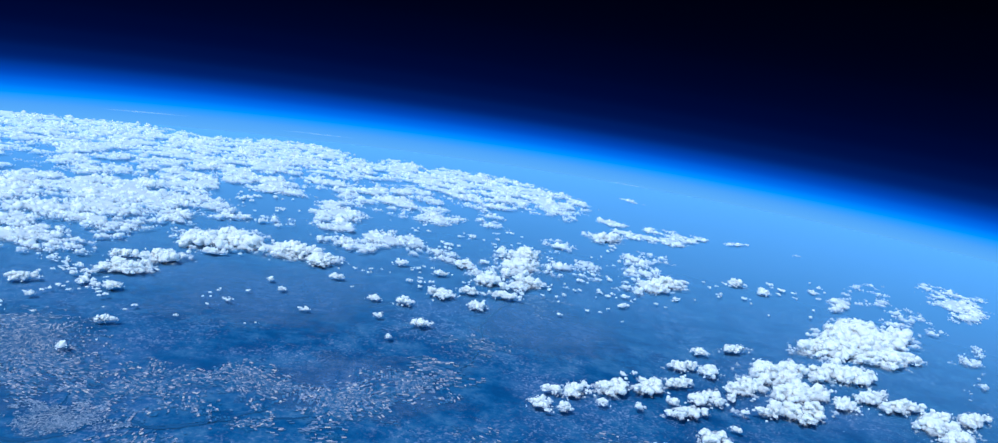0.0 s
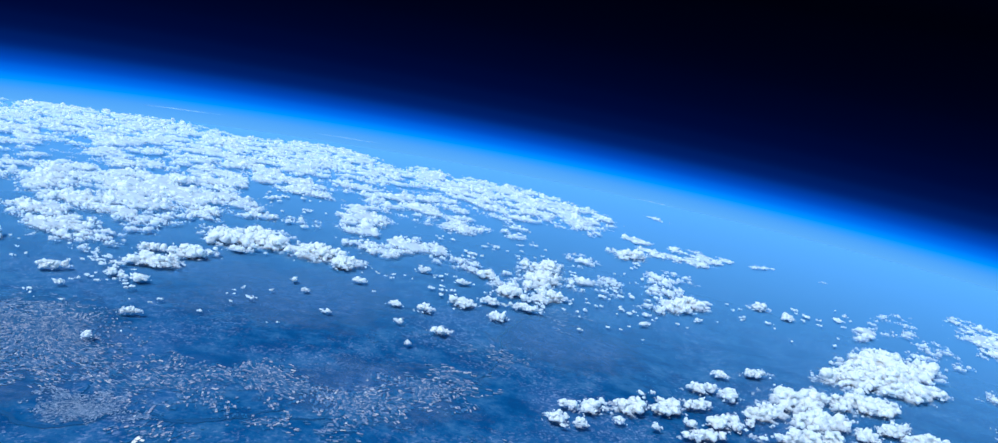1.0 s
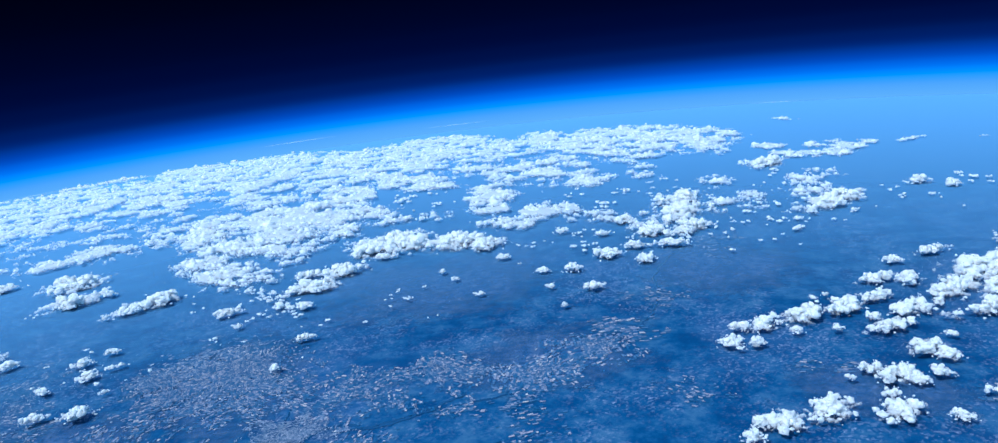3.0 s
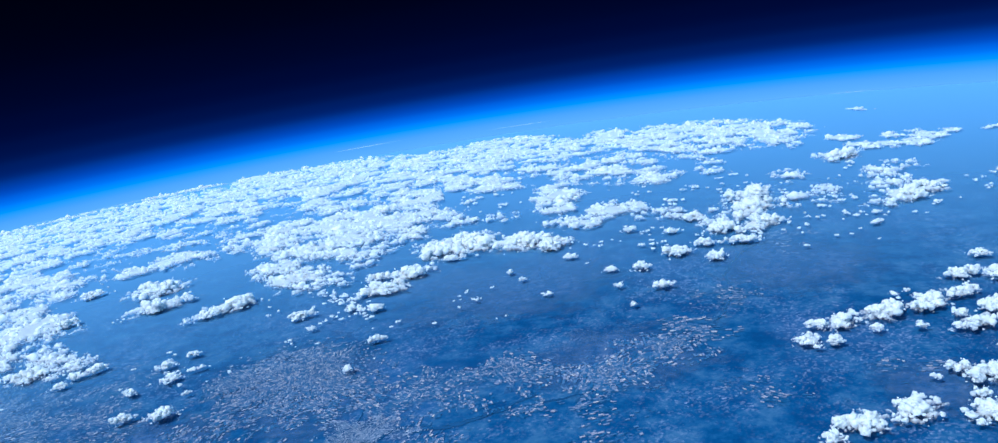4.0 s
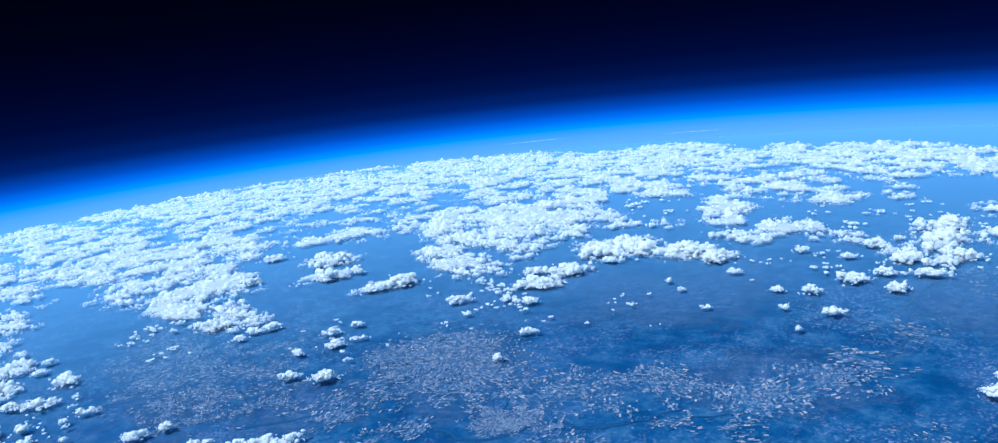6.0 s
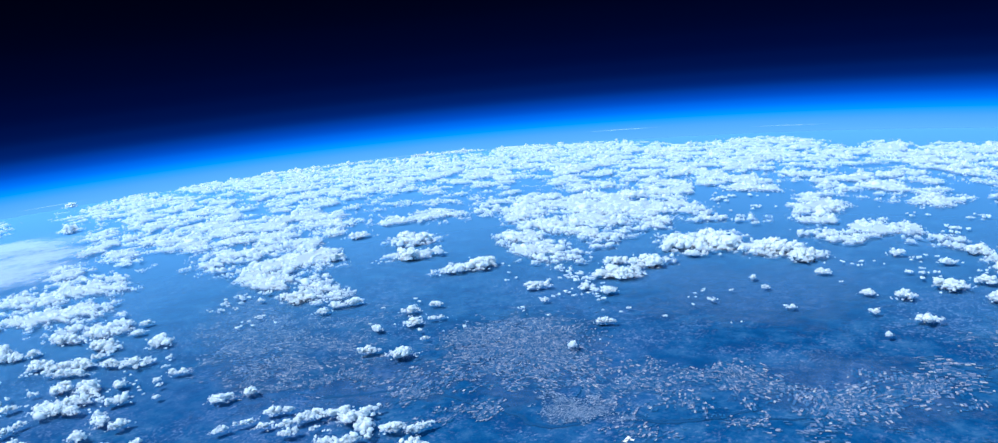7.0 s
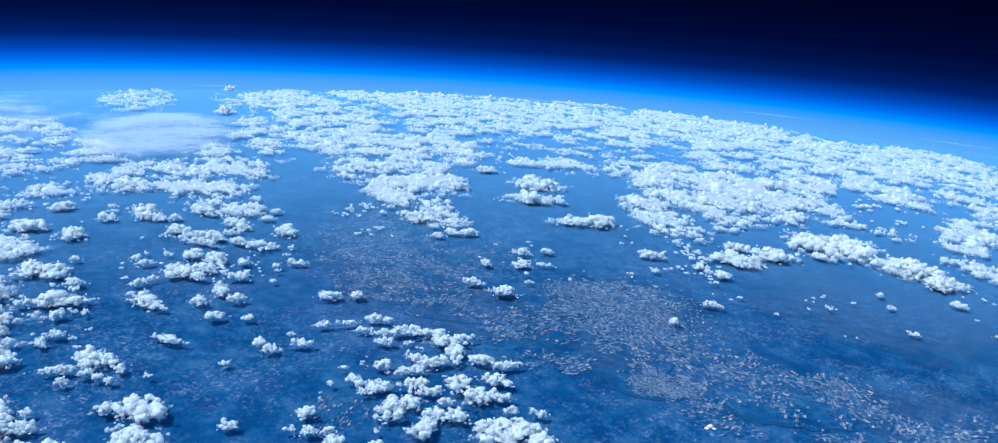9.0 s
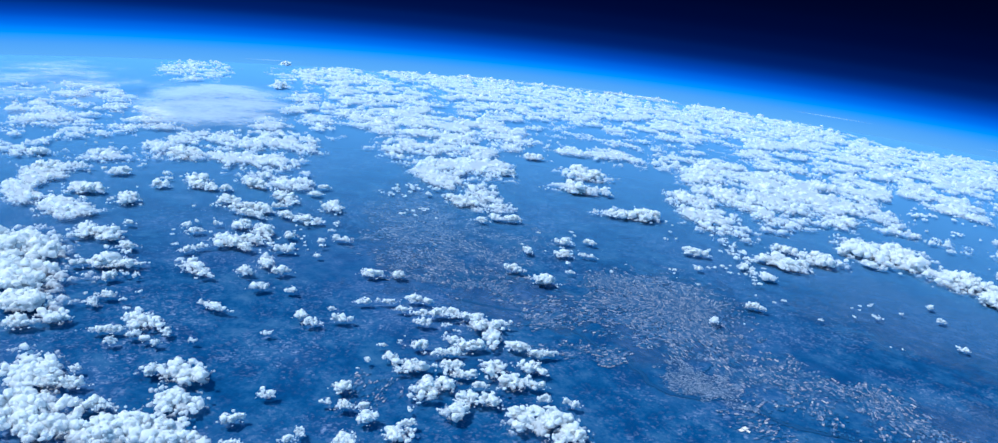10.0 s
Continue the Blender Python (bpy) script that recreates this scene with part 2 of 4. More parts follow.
def upland(x, y, rx, ry):
    """A broad patch of open, paler ground."""
    across, away = axes(x, y)
    g = np.linspace(-1.2, 1.2, 41)
    u, w = np.meshgrid(g, g)
    px = x + across[0] * u * rx + away[0] * w * ry
    py = y + across[1] * u * rx + away[1] * w * ry
    i, j = np.meshgrid(np.arange(40), np.arange(40))
    a = (i * 41 + j).ravel()
    ob = mesh_object("upland", np.stack([px, py, level(px, py) + 0.3], -1).reshape(-1, 3), np.stack([a, a + 1, a + 42, a + 41], -1), UPLAND)
    cover = (1.15 - np.hypot(u, w)).clip(0, 0.7)
    ob.data.attributes.new("cover", "FLOAT", "POINT").data.foreach_set("value", cover.ravel().astype(np.float32))
    return tagged(ob, "open grey-mauve upland and valley ground fading into dark forest", "upland", kind="structure")


def town(x, y, rx, ry, share):
    PLOTS[0] += 1
    tagged(plots("town", x, y, rx, ry, share, 1.9, 1.3, TOWN, PLOTS[0]), "pale grey speckled blocks of a town beside the river", "town", kind="stuff")


def river(name, text, width, *points):
    """A winding river as a smooth ribbon through a few bends."""
    p = np.array(points, float)
    t = np.linspace(0, len(p) - 1, (len(p) - 1) * 14 + 1)
    k = t.astype(int).clip(0, len(p) - 2)
    f = (t - k)[:, None]
    pad = np.vstack([2 * p[0] - p[1], p, 2 * p[-1] - p[-2]])
    a, b, c, d = pad[k], pad[k + 1], pad[k + 2], pad[k + 3]
    line = 0.5 * (2 * b + (c - a) * f + (2 * a - 5 * b + 4 * c - d) * f ** 2 + (3 * b - a - 3 * c + d) * f ** 3)
    line = line + np.stack([layered(line[:, 0], line[:, 1], 22.0, 3, 0.6), layered(line[:, 1], line[:, 0], 22.0, 3, 0.6)], -1) * 4
    way = np.gradient(line, axis=0)
    way /= np.linalg.norm(way, axis=1)[:, None]
    side = np.stack([-way[:, 1], way[:, 0]], -1)
    half = (width * (1 + 0.5 * layered(line[:, 0], line[:, 1], 15.0, 2, 0.5)) / 2)[:, None]
    rim = np.concatenate([line - side * half, line + side * half])
    verts = np.column_stack([rim, level(rim[:, 0], rim[:, 1]) + 0.45])
    n = len(line)
    i = np.arange(n - 1)
    return tagged(mesh_object(name, verts, np.stack([i, i + 1, i + 1 + n, i + n], -1), RIVER), text, "river", kind="structure")


# ---- clouds ----
BASE = 6.0   # height of the flat cloud bases over the land
FINE = 0.0008   # the angle, in radians, of the finest detail seen from the camera


def domes(x, y, wave):
    """Round heaps strewn at random, with creases where they meet, 0 to 1."""
    u, v = (x / wave).astype(np.float32), (y / wave).astype(np.float32)
    i, j = np.floor(u).astype(np.int32), np.floor(v).astype(np.int32)
    near = np.full(u.shape, 9.0, np.float32)
    for di in (-1, 0, 1):
        for dj in (-1, 0, 1):
            a, b = (i + di) & 255, (j + dj) & 255
            g = LATTICE[a, b] / (2 * np.pi)
            h = LATTICE[b, a] / (2 * np.pi)
            size = 0.75 + 0.5 * LATTICE[(a + 7) & 255, b] / (2 * np.pi)
            near = np.minimum(near, ((i + di + g - u) ** 2 + (j + dj + h - v) ** 2) / size ** 2)
    return np.sqrt((1 - near / 0.9).clip(0, 1))


def billows(x, y, wave, octaves):
    """Rounded heaps with smaller ones on them, 0 to 1."""
    total, amp, norm = 0.0, 1.0, 0.0
    x, y = x + 0.3 * wave * perlin(x / wave, y / wave), y + 0.3 * wave * perlin(x / wave + 50, y / wave)
    for k in range(octaves):
        total = total + amp * domes(x + 57 * k, y + 31 * k, wave)
        norm += amp
        wave, amp = wave / 2.3, amp * 0.33
    return total / norm


def puff_shapes(subdivisions, count, lump):
    """Lumpy round puffs of vapour, radius about 1, with flattened undersides."""
    bm = bmesh.new()
    bmesh.ops.create_icosphere(bm, subdivisions=subdivisions, radius=1.0)
    co = np.array([v.co for v in bm.verts])
    tri = np.array([[v.index for v in f.verts] for f in bm.faces])
    bm.free()
    shapes = []
    for k in range(count):
        off = Vector((k * 7.3, k * 3.1, k * 5.7))
        swell = [0.72 + lump * (0.8 * abs(noise.noise(Vector(p) * 1.7 + off)) + 0.6 * abs(noise.noise(Vector(p) * 3.9 + off))) for p in co]
        shape = co * np.array(swell)[:, None] * (1.0, 1.0, 0.86)
        shape[:, 2] = np.where(shape[:, 2] < 0, shape[:, 2] * 0.7, shape[:, 2])
        shapes.append(shape)
    return np.array(shapes), tri


SMALL_PUFFS, LARGE_PUFFS = puff_shapes(1, 24, 0.8), puff_shapes(2, 24, 1.0)
rng = np.random.default_rng(7)


def vapour(ob, values):
    """Stores how thick the vapour is at each point of a cloud."""
    ob.data.attributes.new("vapour", "FLOAT", "POINT").data.foreach_set("value", np.asarray(values, np.float32))
    return ob


def heap(places, sizes, density, shapes):
    """Vertices, triangles and thickness of puffs at these places."""
    kinds, tri = shapes
    n, m = len(places), kinds.shape[1]
    turn = rng.uniform(0, 2 * np.pi, n)
    shape = kinds[rng.integers(len(kinds), size=n)] * (sizes[:, None] * rng.uniform(0.8, 1.25, (n, 3)))[:, None, :]
    c, s = np.cos(turn)[:, None], np.sin(turn)[:, None]
    verts = np.stack([shape[..., 0] * c - shape[..., 1] * s, shape[..., 0] * s + shape[..., 1] * c, shape[..., 2]], -1) + places[:, None, :]
    faces = tri[None] + (np.arange(n) * m)[:, None, None]
    return verts.reshape(-1, 3), faces.reshape(-1, 3), np.repeat(density, m)


def joined(*sets):
    """Several sets of vertices, triangles and thickness as one."""
    starts = np.cumsum([0] + [len(v) for v, _, _ in sets])
    return np.concatenate([v for v, _, _ in sets]), np.concatenate([f + k for (_, f, _), k in zip(sets, starts)]), np.concatenate([d for _, _, d in sets])


def tuft_meshes():
    """Small loose scraps of cloud, radius about 1, that many clouds share."""
    made = []
    for k in range(12):
        at = np.array([(0, 0, 0), (0.7, 0.2, -0.1), (-0.6, 0.4, 0.0), (0.2, -0.5, -0.05)])
        v, f, d = heap(at, np.array([0.8, 0.5, 0.45, 0.4]), np.full(4, 0.62), SMALL_PUFFS)
        ob = vapour(mesh_object("tuft", v, f, HEAP), d)
        made.append(ob.data)
        bpy.data.objects.remove(ob)
    return made


TUFTS = tuft_meshes()


def sheet_parts(inside, x, y, z, thick):
    """Vertices, triangles and thickness of the cells of the grid that a sheet fills."""
    cells = np.argwhere(inside)
    cols = x.shape[1]
    a = cells[:, 0] * cols + cells[:, 1]
    quads = np.stack([a, a + cols, a + cols + 1, a + 1], -1)
    used, back = np.unique(quads, return_inverse=True)
    quads = back.reshape(-1, 4)
    verts = np.stack([x.ravel()[used], y.ravel()[used], z.ravel()[used]], -1)
    return verts, np.concatenate([quads[:, :3], quads[:, [0, 2, 3]]]), thick.ravel()[used]


def cumulus_puffs(x, y, rx, ry, tall, lean=0.0):
    """The puffs of one heaped cloud: a ragged flat base with domes piled on it."""
    across, away = axes(x, y)
    # puff size and count follow how large the cloud looks from the camera
    far = math.hypot(x, y, EYE)
    dip = math.atan2(EYE, math.hypot(x, y))
    seen = tall * math.cos(dip) + 2 * ry * math.sin(dip)
    r = float(np.clip(0.085 * min(2 * rx, seen) + 1.0 * far * FINE, 1.0 * far * FINE, 5.4 * far * FINE))
    count = int(np.clip(1.5 * rx * seen / (r * r), 8, 300))
    a, e = rng.uniform(0, 2 * np.pi, count * 3), 1.4 * np.sqrt(rng.uniform(0, 1, count * 3))
    u, w = e * np.cos(a), e * np.sin(a)
    u, w = (0.92 * u, 0.92 * w) if far < 850 else (0.8 * u, 0.8 * w)
    deep = w * ry + lean * u * rx
    px, py = x + across[0] * u * rx + away[0] * deep, y + across[1] * u * rx + away[1] * deep
    ragged = layered(px, py, max(0.8 * min(rx, 2.5 * ry), 2.0), 3, 0.6)
    lumps = billows(px, py, max(0.9 * min(rx, 2 * ry), 2.5), 2)
    amount = 0.9 - 0.85 * e ** 1.6 + 2.0 * ragged + 0.6 * (lumps - 0.5)
    pick = np.argsort(-(amount + rng.uniform(-0.45, 0.45, len(amount))))[:count]
    pick = pick[amount[pick] > 0.02]
    if len(pick) < 4:
        pick = np.argsort(e)[:6]
    amount = amount[pick].clip(0.05, 1.2)
    size = r * (0.34 + 0.56 * amount.clip(0, 1)) * rng.lognormal(0, 0.28, len(pick))
    lift = tall * (amount / 1.1).clip(0, 1) ** 0.7 * (0.3 + 0.7 * lumps[pick]) * rng.uniform(0.15, 1.0, len(pick))
    z = level(px[pick], py[pick]) + BASE + lift - 0.25 * size
    places = np.stack([px[pick], py[pick], z], -1)
    dense = (0.5 + 0.6 * amount).clip(0, 1)
    # smaller heads on the large puffs
    heads = rng.integers(len(pick), size=int(2.2 * len(pick)))
    b, up = rng.uniform(0, 2 * np.pi, len(heads)), rng.uniform(-0.2, 0.95, len(heads))
    flat = np.sqrt(1 - up ** 2)
    more = places[heads] + (rng.uniform(0.75, 1.05, len(heads)) + 1.1 * (rng.uniform(0, 1, len(heads)) < 0.16))[:, None] * size[heads][:, None] * np.stack([flat * np.cos(b), flat * np.sin(b), 0.85 * up], -1)
    main = (places, size, dense)
    return main, (more, size[heads] * rng.uniform(0.25, 0.55, len(heads)), dense[heads] * 0.9)


def skirt(x, y, rx, ry, tall, lean):
    """Thin ragged vapour round and between the puffs of one cloud."""
    across, away = axes(x, y)
    step = 1.3 * FINE * math.hypot(x, y, EYE)
    nu, nw = int(np.clip(3.2 * rx / step, 8, 120)), int(np.clip(1.7 * ry / step, 8, 90))
    u, w = np.meshgrid(np.linspace(-1.6, 1.6, nu), np.linspace(-1.6, 1.6, nw))
    deep = w * ry + lean * u * rx
    px, py = x + across[0] * u * rx + away[0] * deep, y + across[1] * u * rx + away[1] * deep
    e = np.hypot(u, w)
    thick = 0.75 - 0.62 * e ** 1.4 + 1.2 * layered(px, py, max(0.55 * min(rx, 2.5 * ry), 2.0), 4, 0.7)
    thick = np.where(e > 1.55, 0, thick).clip(0, 1)
    inside = (thick[:-1, :-1] > 0.03) & (thick[1:, 1:] > 0.03)
    return sheet_parts(inside, px, py, level(px, py) + BASE + 0.5 * tall * thick, 0.9 * thick)


def cloud(x, y, rx, ry, tall, lean=0.0):
    """One heaped cloud: middle, half width across, half depth away, height, and how far its width runs away from the middle."""
    if rx > 30:
        text = "huge dense mass of brilliant white heaped cumulus cloud"
    elif rx > 13:
        text = "large bright white cauliflower-shaped cumulus cloud with flat base"
    elif rx > 8:
        text = "puffy white cumulus cloud with ragged edges over dark land"
    else:
        text = "small white tuft of cumulus cloud over dark land"
    main, heads = cumulus_puffs(x, y, rx, ry, tall, lean)
    places, sizes, _ = main
    middle = np.array([x, y, (places[:, 2] - 0.6 * sizes).min()])
    whole = tagged(new("cumulus_cloud"), text, "cloud", "scattered cumulus clouds")
    whole.location = middle
    v, f, d = joined(heap(places - middle, *main[1:], LARGE_PUFFS), heap(heads[0] - middle, *heads[1:], SMALL_PUFFS))
    tagged(vapour(mesh_object("cloud_body", v, f, HEAP, parent=whole), d), kind="stuff")
    v, f, d = skirt(x, y, rx, ry, tall, lean)
    if len(f):
        vapour(mesh_object("skirt", v - middle, f, HEAP, parent=whole), d)
    across, away = axes(x, y)
    puff = float(np.median(sizes))
    for _ in range(int(rng.integers(2, 5 if rx < 8 else 9))):
        a, e = rng.uniform(0, 2 * math.pi), rng.uniform(1.0, 1.5)
        at = across * rx * e * math.cos(a) + away * e * (ry * math.sin(a) + lean * rx * math.cos(a))
        scrap = new("tuft", TUFTS[int(rng.integers(len(TUFTS)))])
        scrap.parent = whole
        scrap.location = (at[0], at[1], float(level(x + at[0], y + at[1]) + BASE - middle[2]))
        scrap.rotation_euler = (0, 0, rng.uniform(0, 6.28))
        scrap.scale = [puff * rng.uniform(0.35, 0.95)] * 3


CLOUDS = []


def bank(x, y, rx, ry, lean, cover):
    """A field of broken heaped clouds; cover: the share of the land it hides; lean: how far its width runs away from the middle."""
    text = "dense bank of bright white heaped cumulus clouds" if cover > 0.75 else "field of broken white cumulus clouds with blue gaps" if cover > 0.4 else "scatter of small white cumulus tufts over dark land"
    grow = 1.22 if cover > 0.94 else 1.08
    CLOUDS.append(("cloud_bank", text, x, y, rx * grow, ry * grow, lean, cover, 1.0))


def streaks(x, y, rx, ry, lean, cover):
    """A low flat sheet of cloud drawn out into streaks."""
    CLOUDS.append(("cloud_streaks", "flat streaky sheet of white cloud far off", x, y, rx, ry, lean, cover, 0.35))


def veil(x, y, rx, ry, lean, cover):
    """A smooth thin sheet of high cloud, also used to imitate far haze."""
    CLOUDS.append(("cloud_veil", "smooth pale sheet of thin stratus cloud", x, y, rx, ry, lean, cover, 0.0))


def scatter(x, y, rx, ry, count):
    """Loose small clouds strewn over a region, in clumps, too many to count."""
    across, away = axes(x, y)
    size = 2.5 * FINE * math.hypot(x, y, EYE)
    sets = []
    for _ in range(count):
        spots = []
        for _ in range(3):
            a, e = rng.uniform(0, 2 * math.pi), math.sqrt(rng.uniform(0, 1))
            u, w = e * math.cos(a) * rx, e * math.sin(a) * ry
            px, py = x + across[0] * u + away[0] * w, y + across[1] * u + away[1] * w
            spots.append((noise.noise(Vector((px / 60, py / 60, 2.0))), px, py))
        _, px, py = max(spots)
        r = size * min(float(rng.lognormal(0, 0.45)), 2.4)
        sets.append(cumulus_puffs(px, py, r * rng.uniform(0.9, 1.8), r * rng.uniform(0.7, 1.3), r * rng.uniform(0.4, 0.9)))
    middle = np.array([x, y, float(level(x, y)) + BASE])
    v, f, d = joined(*[heap(at - middle, s, 0.85 * k, SMALL_PUFFS) for (at, s, k), _ in sets])
    ob = vapour(mesh_object("small_clouds", v, f, HEAP), d)
    ob.location = middle
    tagged(ob, "scatter of small puffy white cumulus clouds over dark land", "clouds", kind="stuff")


def cirrus(x, y, high, wide, deep, turn):
    """A long thin streak of ice cloud far off, high over the land."""
    u, w = np.meshgrid(np.linspace(-1, 1, 61), np.linspace(-1, 1, 9))
    a = math.radians(turn)
    px = x + math.cos(a) * u * wide - math.sin(a) * (w * deep + 0.3 * deep * perlin(u * 3, w + x))
    py = y + math.sin(a) * u * wide + math.cos(a) * (w * deep + 0.3 * deep * perlin(u * 3, w + x))
    i, j = np.meshgrid(np.arange(8), np.arange(60), indexing="ij")
    q = (i * 61 + j).ravel()
    ob = mesh_object("cirrus_streak", np.stack([px, py, level(px, py) + high + 1.5 * perlin(u * 4, w * 2)], -1).reshape(-1, 3), np.stack([q, q + 1, q + 62, q + 61], -1), VEIL)
    vapour(ob, ((1 - u ** 2) * (1 - w ** 2) * (0.32 + 0.5 * perlin(u * 6 + x, w * 2))).clip(0, 1).ravel())
    return tagged(ob, "thin pale streak of distant cirrus cloud near the horizon", "cloud")


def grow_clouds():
    """All cloud fields in one fan of cells along the camera's lines of sight, wider with the distance; each cell
    belongs to one field.
    """
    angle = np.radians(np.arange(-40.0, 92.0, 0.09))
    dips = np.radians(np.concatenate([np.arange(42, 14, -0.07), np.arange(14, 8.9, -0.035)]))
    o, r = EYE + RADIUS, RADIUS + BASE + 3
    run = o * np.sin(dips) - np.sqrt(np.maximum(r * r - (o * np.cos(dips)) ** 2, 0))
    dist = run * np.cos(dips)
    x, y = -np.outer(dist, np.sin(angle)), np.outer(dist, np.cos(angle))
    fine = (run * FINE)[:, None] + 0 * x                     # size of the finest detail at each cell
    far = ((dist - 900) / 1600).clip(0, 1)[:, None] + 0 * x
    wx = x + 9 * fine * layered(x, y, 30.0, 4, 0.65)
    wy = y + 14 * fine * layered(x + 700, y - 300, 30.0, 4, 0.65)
    best, gaps, owner, tall = np.zeros(x.shape), np.ones(x.shape), np.full(x.shape, -1), np.ones(x.shape)
    sheet, sheet_owner = np.zeros(x.shape), np.full(x.shape, -1)
    for k, (name, text, cx, cy, rx, ry, lean, cover, rise) in enumerate(CLOUDS):
        d = math.hypot(cx, cy)
        reach = 1.6 * (max(rx, ry) + abs(lean) * rx) + 40
        i0, i1 = np.searchsorted(dist, [d - reach, d + reach])
        turn, spread = math.atan2(-cx, cy), min(reach / d, 1.5)
        j0, j1 = np.searchsorted(angle, [turn - spread, turn + spread])
        s = np.s_[i0:i1, j0:j1]
        dx, dy = wx[s] - cx, wy[s] - cy
        across = (dx * cy - dy * cx) / d
        u, w = across / rx, ((dx * cx + dy * cy) / d - lean * across) / ry
        e = np.sqrt(u * u + w * w)
        fall = ((1.3 - e) / 0.75).clip(0, 1)
        p = cover * fall * fall * (3 - 2 * fall)
        if name == "cloud_veil":
            better = p > sheet[s]
            sheet[s] = np.where(better, p, sheet[s])
            sheet_owner[s] = np.where(better & (p > 0.02), k, sheet_owner[s])
            continue
        better = p > best[s]
        best[s] = np.where(better, p, best[s])
        gaps[s] *= 1 - np.minimum(p, 1)
        owner[s] = np.where(better, k, owner[s])
        tall[s] = np.where(better, rise * (0.7 + 0.2 * cover), tall[s])
    chance = (0.8 - 0.08 * far) * best ** 1.2 + 0.09 * (1 - gaps)
    near_wave, far_wave = layered(x, y, 24.0, 5, 0.74), layered(x, y, 55.0, 5, 0.74)
    heaps = (1 - far) * billows(x, y, 17.0, 3) + far * billows(x, y, 42.0, 3)
    grain = (1 - far) * near_wave + far * far_wave + (0.75 + 0.2 * far) * layered(x + 90, y, 95.0, 2, 0.6) + 0.75 * heaps
    order = np.sort(grain[::7, ::7].ravel())
    grain = np.searchsorted(order, grain) / len(order)
    thick = (grain - (1 - chance)) * (chance > 0.01)
    amount = (thick / 0.6).clip(0, 1)
    ground_z = level(x, y) + BASE
    # heights and puffs grow with camera distance to keep their size in view
    top = (1 - (1 - amount) ** 2.5) * (0.35 + 0.95 * heaps) * 7.5 * fine * tall * (1 - 0.25 * far)
    inside = (thick[:-1, :-1] > 0.0) | (thick[1:, 1:] > 0.0) | (thick[1:, :-1] > 0.0) | (thick[:-1, 1:] > 0.0)
    soft = (thick / 0.45).clip(0, 1)
    # puffs strewn over the cells, large in the thick of a cloud and small at its edges
    size = (0.6 + 2.5 * amount * (0.5 + heaps)) * (1 - 0.25 * far)             # in finest details
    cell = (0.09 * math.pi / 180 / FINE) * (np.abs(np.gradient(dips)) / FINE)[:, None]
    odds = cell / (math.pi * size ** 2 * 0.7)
    chosen = (thick > 0.015) & (rng.uniform(0, 1, x.shape) < odds) & (owner >= 0)
    ci, cj = np.nonzero(chosen)
    own, puff = owner[ci, cj], size[ci, cj] * rng.lognormal(0, 0.3, len(ci))
    px, py = x[ci, cj] + rng.normal(0, 0.5, len(ci)) * fine[ci, cj], y[ci, cj] + rng.normal(0, 0.8, len(ci)) * fine[ci, cj]
    puff = puff * fine[ci, cj]
    pz = level(px, py) + BASE + top[ci, cj] * rng.uniform(0.45, 1.0, len(ci)) - 0.2 * puff
    # far puffs are made more see-through to imitate haze before them
    dense = (0.34 + 0.85 * amount[ci, cj]).clip(0, 1) * (1 - 0.28 * far[ci, cj])
    ripple = layered(x, y, 140.0, 4, 0.55)
    high = level(x, y) + BASE + 16 + 2.0 * ripple
    thin = (0.75 * sheet + 0.35 * ripple - 0.1).clip(0, 0.6)
    wide = np.s_[::2, ::2]
    for k, (name, text, *_) in enumerate(CLOUDS):
        if name == "cloud_veil":
            parts = sheet_parts((sheet_owner[wide] == k)[:-1, :-1], x[wide], y[wide], high[wide], thin[wide])
        else:
            mine = own == k
            if mine.sum() < 3:
                continue
            parts = heap(np.stack([px, py, pz], -1)[mine], puff[mine], dense[mine], SMALL_PUFFS)
            cells = inside & (owner[:-1, :-1] == k)
            if cells.sum() > 3:
                parts = joined(parts, sheet_parts(cells, x, y, ground_z + 0.7 * top, soft))
        v, f, d = parts
        if len(f) == 0:
            continue
        middle = np.array([v[:, 0].mean(), v[:, 1].mean(), v[:, 2].min()])
        ob = vapour(mesh_object(name, v - middle, f, VEIL if name == "cloud_veil" else HEAP), d)
        ob.location = middle
        tagged(ob, text, "clouds", kind="stuff")


# valley, towns and rivers
upland(-289, 1016, 160, 140)
upland(94, 1042, 112, 111)
# the next three patches are paler valley and field ground
upland(-880, 663, 62, 274)
upland(-574, 594, 82, 73)
upland(-466, 717, 88, 142)
upland(-107, 765, 101, 87)
upland(199, 677, 88, 54)
farmland(-136, 709, 41, 31, 0.60, 0.9)
farmland(-86, 754, 50, 38, 0.65, 0.9)
farmland(-41, 827, 48, 41, 0.50, 0.9)
farmland(1, 932, 36, 50, 0.40, 0.8)
farmland(-224, 748, 41, 29, 0.40, 0.9)
farmland(-289, 692, 66, 58, 0.25, 0.8)
farmland(-475, 745, 95, 80, 0.45, 0.65)
farmland(-489, 674, 76, 68, 0.35, 0.65)
farmland(314, 664, 33, 50, 0.50, 0.9)
farmland(151, 717, 34, 28, 0.25, 0.8)
farmland(-118, 650, 60, 47, 0.20, 0.8)
farmland(-500, 767, 84, 90, 0.60, 0.65)
farmland(-422, 692, 62, 54, 0.55, 0.65)
farmland(-328, 689, 48, 47, 0.35, 0.8)
farmland(-127, 717, 47, 39, 0.60, 0.9)
farmland(-67, 782, 52, 41, 0.45, 0.9)
farmland(-237, 754, 36, 29, 0.45, 0.9)
farmland(-270, 601, 34, 24, 0.35, 0.7)
farmland(-446, 564, 52, 22, 0.40, 0.7)
